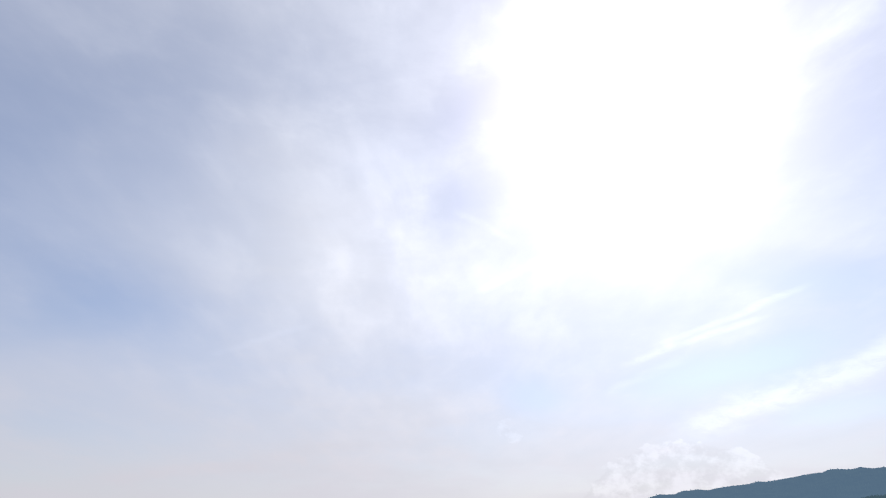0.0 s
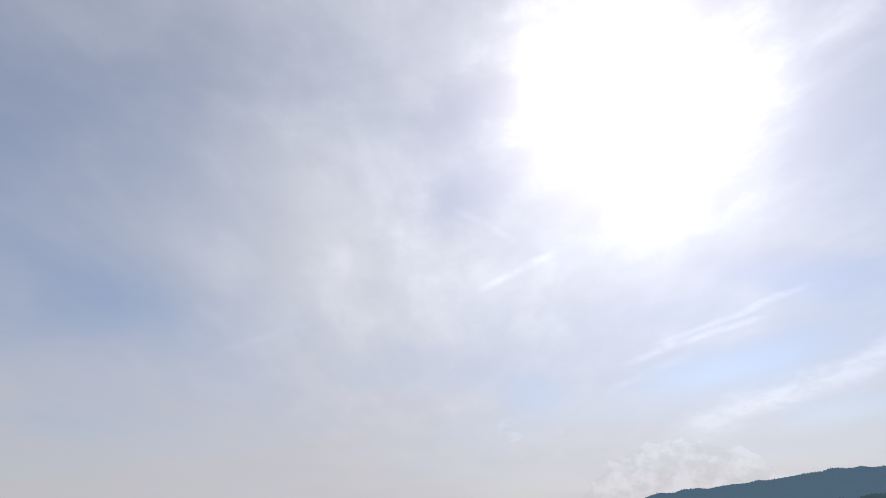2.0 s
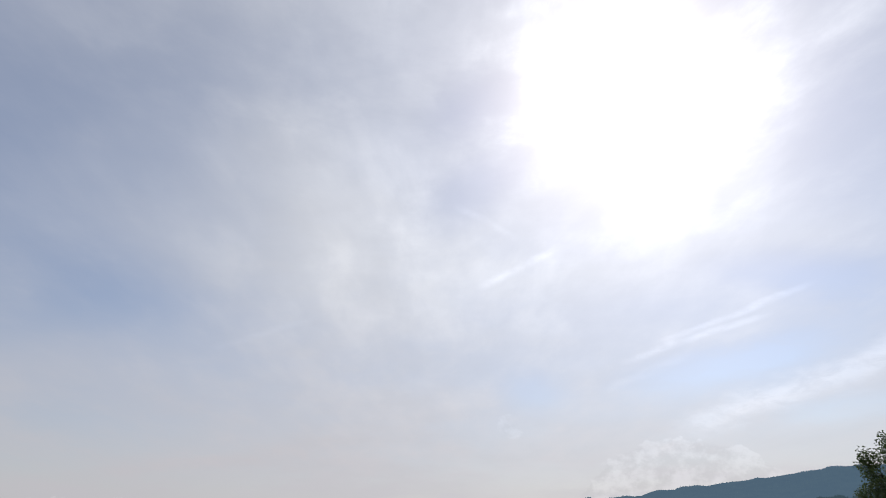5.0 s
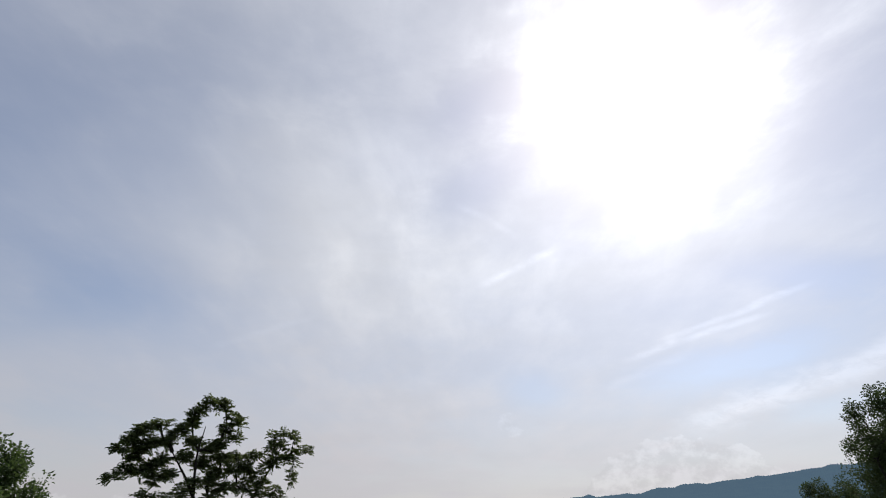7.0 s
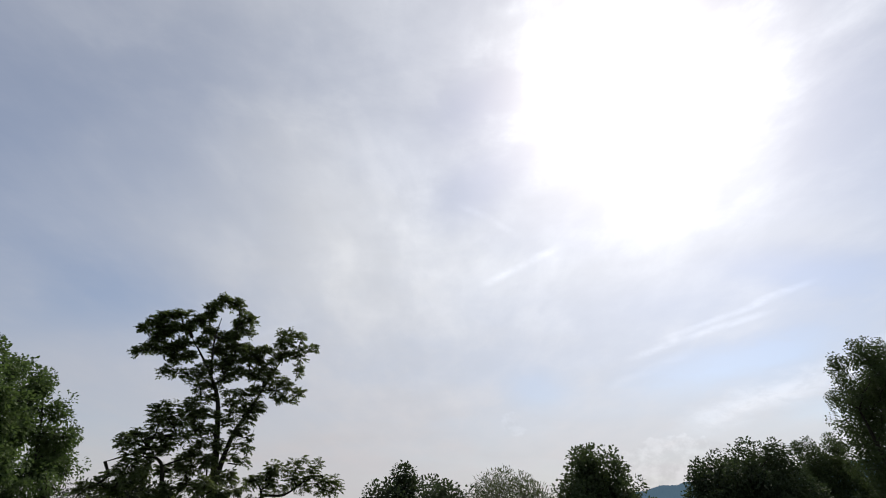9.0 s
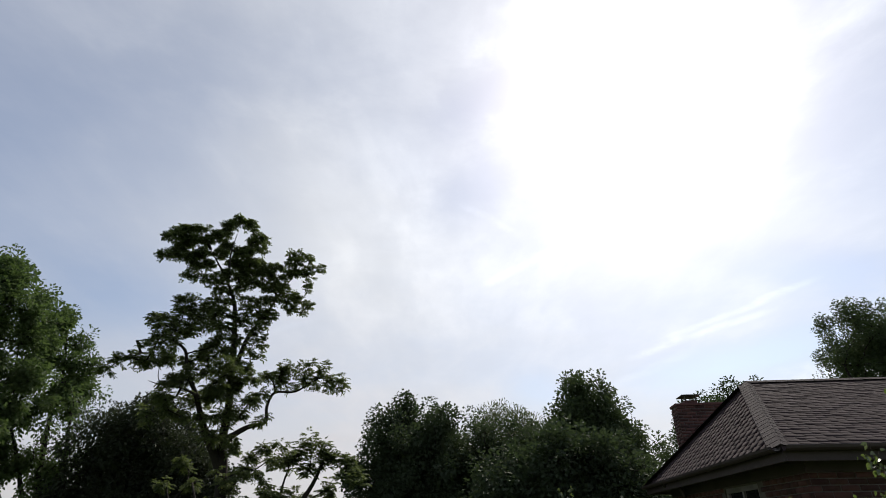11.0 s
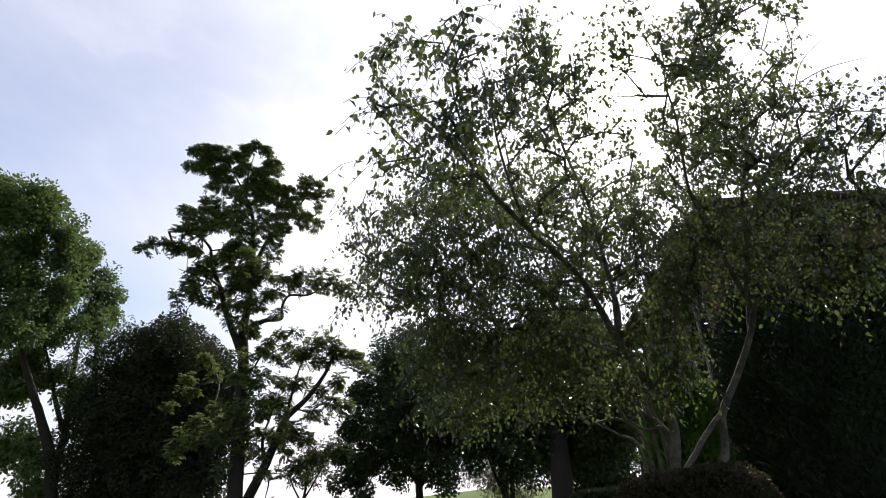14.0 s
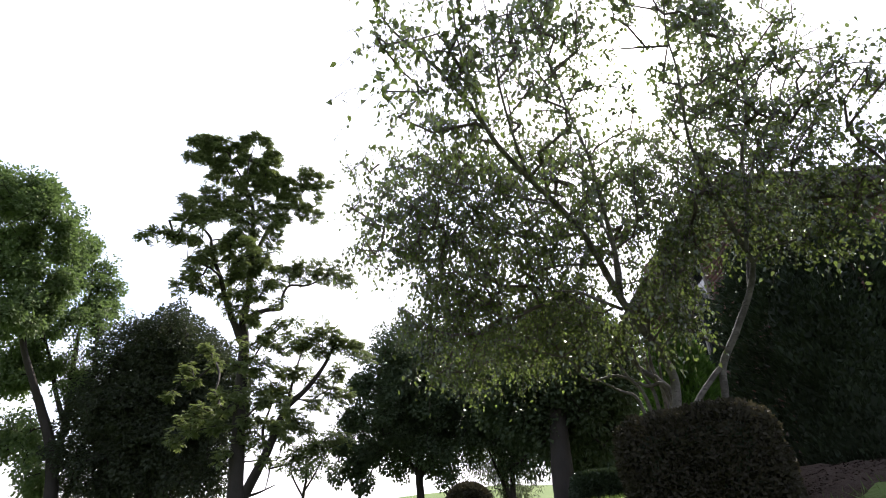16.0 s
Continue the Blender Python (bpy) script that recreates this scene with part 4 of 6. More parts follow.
ash_mid = [(-17.04, 19.90, 7.89, 0.49), (-16.18, 19.90, 7.99, 0.54), (-15.52, 19.90, 7.41, 0.44), (-16.58, 19.90, 6.98, 0.48), (-15.61, 19.90, 6.74, 0.44), (-14.91, 19.90, 6.63, 0.30), (-14.36, 19.90, 6.95, 0.39), (-13.85, 19.90, 6.72, 0.30), (-16.65, 19.90, 6.33, 0.39), (-14.06, 19.90, 7.39, 0.22), (-13.65, 19.90, 7.84, 0.31), (-13.10, 19.90, 7.15, 0.31), (-13.27, 19.90, 6.28, 0.26), (-14.36, 19.90, 6.30, 0.26), (-13.52, 19.90, 8.54, 0.27), (-15.67, 19.90, 8.81, 0.32), (-16.68, 19.90, 9.07, 0.37), (-14.67, 19.90, 9.28, 0.32), (-14.05, 19.90, 9.52, 0.32), (-14.36, 19.90, 8.32, 0.23)]
ash_skirt = [(-16.22, 19.90, 5.48, 0.38), (-15.54, 19.90, 5.37, 0.30), (-15.77, 19.90, 4.87, 0.37), (-15.97, 19.90, 4.57, 0.33), (-15.10, 19.90, 4.76, 0.25), (-14.82, 19.90, 4.85, 0.21), (-14.85, 19.90, 4.07, 0.24), (-14.40, 19.90, 3.97, 0.24), (-15.01, 19.90, 3.69, 0.20), (-14.37, 19.90, 3.59, 0.24), (-14.43, 19.90, 3.22, 0.20), (-14.10, 19.90, 3.40, 0.16)]
tips = np.concatenate([clump_tips(ash_head, 0.9, 70.0, 8, 0.08, drop=0.42), clump_tips(ash_head, 1.5, 30.0, 4, 0.05, drop=0.42), clump_tips(ash_shoulder, 0.6, 80.0, 8, 0.02, drop=0.25), clump_tips(ash_low, 0.5, 70.0, 6, 0.05), clump_tips(ash_mid, 0.6, 24.0, 2, 0.2, drop=0.0, stray_by=0.25), clump_tips(ash_skirt, 0.6, 14.0, 2, 0.2, drop=0.0, stray_by=0.3), clump_tips(ash_low, 0.9, 22.0, 3, -0.35), clump_tips(ash_head + ash_shoulder, 0.8, 4.0, 2, -0.3)])
ash_stems = [
    ([(-13.4, 19.6, 0.9), (-13.46, 19.6, 2.44), (-13.76, 19.6, 3.51), (-14.1, 19.5, 4.44), (-14.62, 19.2, 5.56), (-14.85, 18.8, 6.28), (-15.39, 18.2, 7.79), (-15.7, 17.4, 10.16), (-16.12, 17, 12.93)], [0.26, 0.22, 0.19, 0.17, 0.14, 0.12, 0.1, 0.07, 0.02]),
    ([(-13.6, 19.7, 2.7), (-14.1, 20.1, 4.17), (-14.4, 20.4, 5.39), (-14.83, 20.5, 7.16), (-15.32, 20.8, 8.92), (-15.56, 21.0, 10.81), (-16.21, 21.2, 12.9)], [0.17, 0.14, 0.12, 0.1, 0.07, 0.05, 0.02]),
    ([(-13.8, 20.6, 0.9), (-13.67, 20.6, 2.49), (-13.55, 20.6, 3.23), (-13.55, 20.6, 4.2), (-13.75, 20.8, 5.46), (-14.33, 21.0, 7.29), (-14.62, 21.0, 8.73), (-14.96, 21.2, 10.09)], [0.15, 0.13, 0.12, 0.11, 0.09, 0.07, 0.05, 0.02]),
    ([(-14.26, 20.4, 4.98), (-15.01, 20.3, 6.23), (-15.7, 20.3, 7.57), (-16.73, 20.3, 9.5), (-17.47, 20.4, 12.79)], [0.1, 0.08, 0.06, 0.045, 0.015]),
]
build_tree("ash_tree", (-13.4, 19.6), ash_stems, tips, "big green ash tree, trunk forking low", ash_leaf, "leaf", 48, 0.13, 0.09, spray=0.36)

# the dense dark maple between them
rng = np.random.default_rng(14)
tips = round_crown((-11.1, 20.3, 6.0), (2.75, 2.0, 3.5), 560, 0.1, lump=0.26)
tips = np.concatenate([tips, round_crown((-11.3, 20.3, 4.5), (2.95, 1.9, 2.3), 330, 0.08, lump=0.16), round_crown((-8.5, 19.2, 4.3), (1.5, 1.0, 2.4), 190, 0.1, lump=0.25), round_crown((-9.0, 19.6, 6.1), (1.7, 1.2, 1.7), 140, 0.1, lump=0.2)])
build_tree("maple_tree", (-10.6, 20.2), [([(-10.6, 20.2, 0.9), (-10.65, 20.2, 2.4), (-10.8, 20.2, 4.5), (-10.9, 20.2, 6.5), (-11.0, 20.2, 8.4)], [0.28, 0.24, 0.19, 0.12, 0.04]), ([(-10.6, 20.2, 2.2), (-9.8, 20, 3.6), (-9.2, 19.8, 5.6)], [0.13, 0.1, 0.04])], tips, "dense dark purple-green maple tree", purple_leaf, "leaf", 80, 0.11, 0.085, spray=0.34, inner=((-11.0, 20.3, 5.9), (2.1, 1.5, 2.8), 3200))
# thin wispy top beside it
rng = np.random.default_rng(15)
tips = np.stack([rng.uniform(-15.6, -11.0, 210), rng.uniform(20.6, 22.6, 210), rng.uniform(2.6, 9.6, 210)], 1)
tips = tips[tips[:, 2] < 9.8 - 0.55 * np.abs(tips[:, 0] + 14.0) + rng.normal(size=len(tips)) * 0.3]
build_tree("wispy_tree", (-12.2, 21.2), [([(-12.2, 21.2, 0.9), (-12.3, 21.2, 3.0), (-12.5, 21.2, 5.5), (-12.5, 21.2, 7.8)], [0.14, 0.11, 0.08, 0.03])], tips, "thin-leaved brownish tree with wispy upright twigs", purple_leaf, "narrow", 70, 0.13, 0.05, spray=0.42)

# the row behind the birch
rng = np.random.default_rng(16)
maple_side = [(-3.67, 22.50, 7.06, 0.44), (-3.94, 22.50, 5.77, 0.47), (-4.18, 22.50, 4.66, 0.32), (-3.19, 22.50, 4.33, 0.46), (-4.28, 22.50, 3.70, 0.18), (-3.24, 22.50, 3.32, 0.18), (-3.62, 22.50, 3.91, 0.23)]
tips = np.concatenate([round_crown((-0.95, 22.9, 6.6), (2.9, 2.6, 3.2), 360, 0.2, lump=0.28), clump_tips(maple_side, 0.5, 40.0, 3)])
build_tree("maple_tree", (-0.95, 22.7), [([(-1.0, 22.7, 0.9), (-1.02, 22.7, 2.6), (-1.1, 22.7, 3.7), (-0.9, 22.8, 5.5), (-0.7, 22.9, 8.5)], [0.2, 0.15, 0.14, 0.11, 0.03]), ([(-1.08, 22.7, 3.4), (-1.7, 22.7, 4.3), (-2.2, 22.8, 5.5)], [0.09, 0.07, 0.03]), ([(-1.06, 22.7, 3.3), (-0.5, 22.6, 4.3), (0.3, 22.6, 5.6)], [0.09, 0.07, 0.03])], tips, "round dark maple on a short forked trunk", maple_leaf, "leaf", 130, 0.12, 0.1, spray=0.44, inner=((-0.95, 22.9, 6.8), (2.05, 1.85, 2.3), 3000))
tips = round_crown((5.8, 22.3, 6.6), (2.05, 2.2, 4.1), 350, 0.08, lump=0.09)
build_tree("linden_tree", (5.6, 22.3), [([(5.6, 22.3, 0.9), (5.6, 22.3, 2.8), (5.7, 22.3, 5.5), (5.7, 22.3, 9.5)], [0.24, 0.2, 0.15, 0.03])], tips, "upright pointed linden with mid-green leaves", linden_leaf, "leaf", 95, 0.12, 0.095, spray=0.4, inner=((5.8, 22.3, 6.6), (1.7, 1.75, 3.4), 4200))
tips = round_crown((8.2, 23.6, 5.8), (1.5, 1.6, 3.4), 150, 0.3, lump=0.3)
build_tree("linden_tree", (8.2, 23.6), [([(8.2, 23.6, 0.9), (8.2, 23.6, 3.0), (8.25, 23.6, 7.5)], [0.16, 0.13, 0.03])], tips, "looser linden beside the house chimney", linden_leaf, "leaf", 70, 0.12, 0.09, spray=0.4)
tips = round_crown((2.6, 25.2, 6.2), (2.4, 1.8, 3.7), 420, 0.0, lump=0.2)
build_tree("willow_tree", (2.6, 25.2), [([(2.6, 25.2, 0.9), (2.6, 25.2, 2.6), (2.4, 25.2, 5.0), (2.5, 25.2, 8.5)], [0.2, 0.17, 0.12, 0.03])], tips, "grey-green willow with fine feathery twigs", willow_leaf, "narrow", 80, 0.16, 0.042, spray=0.5)
tips = round_crown((3.4, 15.7, 5.45), (2.5, 1.8, 2.05), 360, 0.08, lump=0.18)
build_tree("maple_tree", (3.0, 14.6), [([(3.0, 14.6, 0.9), (3.02, 14.6, 2.0), (3.05, 14.7, 3.1), (3.15, 15.0, 4.6), (3.3, 15.4, 6.4)], [0.38, 0.3, 0.27, 0.22, 0.06])], tips, "thick-trunked dark maple with low hanging crown", maple_leaf, "leaf", 95, 0.12, 0.095, spray=0.45, inner=((3.4, 15.7, 5.5), (2.0, 1.4, 1.6), 3400))
tips = round_crown((2.6, 21.8, 6.1), (2.5, 1.4, 2.7), 230, 0.1)
build_tree("ornamental_tree", (2.45, 21.8), [([(2.45, 21.8, 0.9), (2.5, 21.8, 2.6), (2.55, 21.8, 4.4)], [0.14, 0.12, 0.03]), ([(2.48, 21.8, 2.4), (2.0, 21.8, 3.4), (1.6, 21.8, 4.4)], [0.08, 0.06, 0.02])], tips, "small dark tree with several forked stems", maple_leaf, "leaf", 66, 0.12, 0.09, spray=0.4, inner=((2.6, 21.8, 6.1), (1.85, 1.04, 2.0), 2600))
for x, top, w in ((-6.55, 5.3, 0.9), (-4.0, 5.6, 1.0)):
    tips = np.array([x, 26.0, top - 0.9]) + rng.normal(size=(34, 3)) * [w * 0.55, 0.5, 0.55]
    build_tree("sapling_tree", (x, 26.0), [([(x, 26, 0.9), (x + 0.05, 26, 2.9), (x + 0.1, 26, 3.7), (x, 26, top - 0.4)], [0.09, 0.07, 0.05, 0.015]), ([(x + 0.05, 26, 2.9), (x - 0.5, 26, 3.7), (x - 0.8, 26, 4.5)], [0.045, 0.035, 0.012]), ([(x + 0.05, 26, 3.1), (x + 0.5, 26, 3.9), (x + 0.8, 26, 4.6)], [0.045, 0.035, 0.012])], tips, "young tree with thin spreading branches", linden_leaf, "leaf", 60, 0.12, 0.07, spray=0.3, group="saplings at the field edge")

# trees past the house
rng = np.random.default_rng(17)
tips = round_crown((14.7, 27.9, 6.9), (3.4, 3.0, 4.65), 420, 0.06, lump=0.08)
build_tree("maple_tree", (14.3, 27.9), [([(14.3, 27.9, 0.9), (14.3, 27.9, 3.0), (14.4, 27.9, 6.0), (14.4, 27.9, 10.5)], [0.3, 0.24, 0.17, 0.03])], tips, "broad round-headed dark maple behind the house", maple_leaf, "leaf", 130, 0.12, 0.095, spray=0.46, inner=((14.7, 27.9, 6.9), (2.95, 2.5, 4.05), 7500))
tips = np.concatenate([round_crown((33.4, 37.5, 12.5), (6.0, 5.0, 8.0), 620, 0.12, lump=0.14), round_crown((29.6, 36.8, 17.4), (2.3, 2.2, 2.4), 110, 0.1)])
build_tree("oak_tree", (32, 37.5), [([(32, 37.5, 0.9), (32, 37.5, 5.0), (31.6, 37.4, 11.0), (31.0, 37.3, 18.0)], [0.6, 0.5, 0.35, 0.06]), ([(32, 37.5, 6.0), (29.5, 37.2, 10.0), (28.2, 36.8, 15.0)], [0.26, 0.2, 0.06])], tips, "very tall dark oak towering past the house roof", linden_leaf, "leaf", 68, 0.13, 0.12, spray=0.5, twig_r=0.01, inner=((33.4, 37.5, 12.3), (5.0, 4.1, 6.8), 12000))
tips = round_crown((31.9, 47.5, 9.2), (3.5, 3.0, 5.6), 240, 0.1, lump=0.12)
build_tree("oak_tree", (31.3, 47.5), [([(31.3, 47.5, 0.6), (31.3, 47.5, 4.0), (31.3, 47.5, 12.0)], [0.3, 0.25, 0.05])], tips, "lower bushy tree at the foot of the oak", linden_leaf, "leaf", 110, 0.14, 0.12, spray=0.5, inner=((31.9, 47.5, 9.2), (2.8, 2.4, 4.3), 4200))

# ---- house ----
HOUSE_TURN = -5.0
house = thing("house", 3.94, 6.4, 1.25, "red brick house with a brown shingled hip roof", "house")
house.rotation_euler = (0, 0, radians(HOUSE_TURN))
EAVE, RIDGE, DEEP, LONG, HIP = 4.65, 6.15, 6.4, 13.0, 1.27     # heights over the house's base; plan sizes along its own axes
OVER, SLAB = 0.42, 0.12


def box(bm, x0, x1, y0, y1, z0, z1):
    v = [bm.verts.new((x, y, z)) for z in (z0, z1) for y in (y0, y1) for x in (x0, x1)]
    for f in ((0, 2, 3, 1), (4, 5, 7, 6), (0, 1, 5, 4), (2, 6, 7, 3), (0, 4, 6, 2), (1, 3, 7, 5)):
        bm.faces.new([v[i] for i in f])
    return v


def one_box(*size, bevel=0.0):
    bm = bmesh.new()
    box(bm, *size)
    if bevel:
        bmesh.ops.bevel(bm, geom=bm.edges[:], offset=bevel, segments=1, affect="EDGES")
    return bm


# walls with a real opening for the side window
WIN_Y0, WIN_Y1, WIN_Z0, WIN_Z1 = 1.85, 3.1, 2.6, 4.39
bm = bmesh.new()
for y0, y1, z0, z1 in ((OVER, WIN_Y0, 0, EAVE - 0.1), (WIN_Y1, DEEP - OVER, 0, EAVE - 0.1), (WIN_Y0, WIN_Y1, 0, WIN_Z0), (WIN_Y0, WIN_Y1, WIN_Z1, EAVE - 0.1)):
    box(bm, OVER, OVER + 0.2, y0, y1, z0, z1)
wall_left = part("side_wall", bm, mortar_mat, house)
wall_front = part("front_wall", one_box(OVER + 0.2, LONG, OVER, OVER + 0.2, 0, EAVE - 0.1), mortar_mat, house)
part("back_wall", one_box(OVER + 0.2, LONG, DEEP - OVER - 0.2, DEEP - OVER, 0, EAVE - 0.1), mortar_mat, house)
part("end_wall", one_box(LONG, LONG + 0.2, OVER, DEEP - OVER, 0, EAVE - 0.1), mortar_mat, house)
part("soffit", one_box(0.03, LONG + 0.3, 0.03, DEEP - 0.03, EAVE - 0.1, EAVE - 0.06), trim_mat, house, "painted boarded soffit")
for name, size in (("fascia", (0, 0.03, 0, DEEP, EAVE - 0.16, EAVE + 0.02)), ("fascia", (0.03, LONG + 0.3, 0, 0.03, EAVE - 0.16, EAVE + 0.02)), ("fascia", (0.03, LONG + 0.3, DEEP - 0.03, DEEP, EAVE - 0.16, EAVE + 0.02))):
    part(name, one_box(*size, bevel=0.004), trim_mat, house)
part("frieze_board", one_box(OVER - 0.03, OVER - 0.004, OVER - 0.03, DEEP - OVER, EAVE - 0.24, EAVE - 0.102), trim_mat, house)
part("frieze_board", one_box(OVER, LONG, OVER - 0.03, OVER - 0.004, EAVE - 0.24, EAVE - 0.102), trim_mat, house)


def gutter(length):
    """An open half-round trough along x."""
    bm = bmesh.new()
    rows = []
    for x in (0, length):
        rows.append([bm.verts.new((x, -0.06 + 0.06 * math.cos(a), 0.06 * math.sin(a))) for a in np.linspace(math.pi, 2 * math.pi, 7)])
        rows[-1] += [bm.verts.new((x, -0.06 + 0.052 * math.cos(a), 0.052 * math.sin(a))) for a in np.linspace(2 * math.pi, math.pi, 7)]
    for i in range(14):
        k = (i + 1) % 14
        bm.faces.new((rows[0][i], rows[0][k], rows[1][k], rows[1][i]))
    return bm


g = part("gutter", gutter(LONG + 0.3), trim_mat, house)
g.location = (0, -0.002, EAVE)
g = part("gutter", gutter(DEEP), trim_mat, house)
g.location, g.rotation_euler = (-0.002, DEEP, EAVE), (0, 0, radians(-90))
v, f, _, _ = sweep([(OVER + 0.05, DEEP - 1.5, 0.1), (OVER - 0.06, DEEP - 1.5, 0.2), (OVER - 0.06, DEEP - 1.5, EAVE - 0.5), (-0.05, DEEP - 1.5, EAVE - 0.06)], [0.04] * 4, 8)
part("downspout", mesh_np("downspout", v, f), trim_mat, house, "painted metal downspout", smooth=True)

# window with frame, sash and dark panes
window = part("window", one_box(OVER + 0.02, OVER + 0.1, WIN_Y0, WIN_Y0 + 0.07, WIN_Z0, WIN_Z1), frame_mat, house, "pale painted sash window with dark panes")
for y0, y1, z0, z1 in ((WIN_Y1 - 0.07, WIN_Y1, WIN_Z0, WIN_Z1), (WIN_Y0 + 0.07, WIN_Y1 - 0.07, WIN_Z1 - 0.07, WIN_Z1), (WIN_Y0 + 0.07, WIN_Y1 - 0.07, WIN_Z0, WIN_Z0 + 0.07)):
    part("frame_bar", one_box(OVER + 0.02, OVER + 0.1, y0, y1, z0, z1), frame_mat, window)
mid_y, mid_z = (WIN_Y0 + WIN_Y1) / 2, (WIN_Z0 + WIN_Z1) / 2
part("mullion", one_box(OVER + 0.03, OVER + 0.09, mid_y - 0.03, mid_y + 0.03, WIN_Z0 + 0.07, WIN_Z1 - 0.07), frame_mat, window)
for a, b in ((WIN_Y0 + 0.07, mid_y - 0.03), (mid_y + 0.03, WIN_Y1 - 0.07)):
    part("pane", one_box(OVER + 0.06, OVER + 0.066, a, b, WIN_Z0 + 0.07, WIN_Z1 - 0.07), glass_mat, window, "dark reflecting glass")
part("sill", one_box(OVER - 0.06, OVER + 0.12, WIN_Y0 - 0.05, WIN_Y1 + 0.05, WIN_Z0 - 0.07, WIN_Z0 - 0.004), frame_mat, window)
part("backing", one_box(OVER + 0.16, OVER + 0.19, WIN_Y0 + 0.01, WIN_Y1 - 0.01, WIN_Z0 + 0.01, WIN_Z1 - 0.01), interior_mat, window)
# roof deck, then courses of shingles on its four slopes
bm = bmesh.new()
lo = [(0, 0), (LONG + 0.3, 0), (LONG + 0.3, DEEP), (0, DEEP)]
base = [bm.verts.new((x, y, EAVE - 0.05)) for x, y in lo]
eave_edge = [bm.verts.new((x, y, EAVE)) for x, y in lo]
top_a, top_b = bm.verts.new((HIP, DEEP / 2, RIDGE - 0.02)), bm.verts.new((LONG + 0.3 - HIP, DEEP / 2, RIDGE - 0.02))
bm.faces.new(base[::-1])
for i in range(4):
    k = (i + 1) % 4
    bm.faces.new((base[i], base[k], eave_edge[k], eave_edge[i]))
bm.faces.new((eave_edge[0], eave_edge[1], top_b, top_a))
bm.faces.new((eave_edge[1], eave_edge[2], top_b))
bm.faces.new((eave_edge[2], eave_edge[3], top_a, top_b))
bm.faces.new((eave_edge[3], eave_edge[0], top_a))
roof = part("roof", bm, shingle_mat, house, "brown asphalt shingle hip roof")


def slope_pieces(a, b, c, d, wide, tall):
    """Where the shingles of a slope lie: a-b is the eave, d-c the ridge (a point for a hip end). Yields matrices and widths."""
    a, b, c, d = (Vector(p) for p in (a, b, c, d))
    along = (b - a).normalized()
    foot = a + along * ((d - a).dot(along))
    upward = (d - foot).normalized()
    rise = (d - foot).length
    out = along.cross(upward)
    rows = int(rise / tall)
    for r in range(rows):
        u = (r + 0.5) * tall / rise
        left, right = a.lerp(d, u), b.lerp(c, u)
        width = (right - left).length
        x = -(r % 2) * wide / 2
        while x < width - 0.02:
            x0, x1 = max(x, 0), min(x + wide, width)
            if x1 - x0 > 0.03:
                at = left + along * (x0 + x1) / 2 + out * (0.006 + random.random() * 0.004)
                m = Matrix((along, upward, out)).transposed().to_4x4()
                m.translation = at
                yield m @ Matrix.Rotation(random.uniform(-0.012, 0.012), 4, "Z"), x1 - x0
            x += wide


def wedge(wide, tall, thick):
    """One shingle tab: thick at its lower edge."""
    w, h = wide / 2 - 0.004, tall / 2 + 0.01
    return np.array([(-w, -h, 0), (w, -h, 0), (w, h, 0), (-w, h, 0), (-w, -h, thick), (w, -h, thick), (w, h, 0.003), (-w, h, 0.003)])


WEDGE_FACES = np.array([(4, 5, 6, 7), (0, 1, 5, 4), (1, 2, 6, 5), (3, 0, 4, 7), (2, 3, 7, 6)])
TILE_W, TILE_H = 0.22, 0.1
tab_mesh = mesh_np("shingle", wedge(TILE_W, TILE_H, 0.0024), WEDGE_FACES)
tab_mesh.materials.append(shingle_mat)
e, rz = EAVE + 0.003, RIDGE - 0.017
slopes = [((0, DEEP, e), (0, 0, e), (HIP, DEEP / 2, rz), (HIP, DEEP / 2, rz)),
          ((0, 0, e), (LONG + 0.3, 0, e), (LONG + 0.3 - HIP, DEEP / 2, rz), (HIP, DEEP / 2, rz)),
          ((LONG + 0.3, DEEP, e), (0, DEEP, e), (HIP, DEEP / 2, rz), (LONG + 0.3 - HIP, DEEP / 2, rz))]
rest_v, rest_f, count, single = [], [], 0, 0
for k, s in enumerate(slopes):
    for m, w in slope_pieces(*s, TILE_W, TILE_H):
        if w > TILE_W - 0.01 and single < 300 and (k == 0 or (k == 1 and m.translation.x < 4.5)):
            ob = new("shingle", tab_mesh)
            ob.parent, ob.matrix_local = roof, m
            single += 1
        else:
            v = wedge(w, TILE_H, 0.0024) @ np.array(m.to_3x3()).T + np.array(m.translation)
            rest_v.append(v)
            rest_f.append(WEDGE_FACES + 8 * count)
            count += 1
part("shingles", mesh_np("shingles", np.concatenate(rest_v), np.concatenate(rest_f)), shingle_mat, roof, kind="stuff")
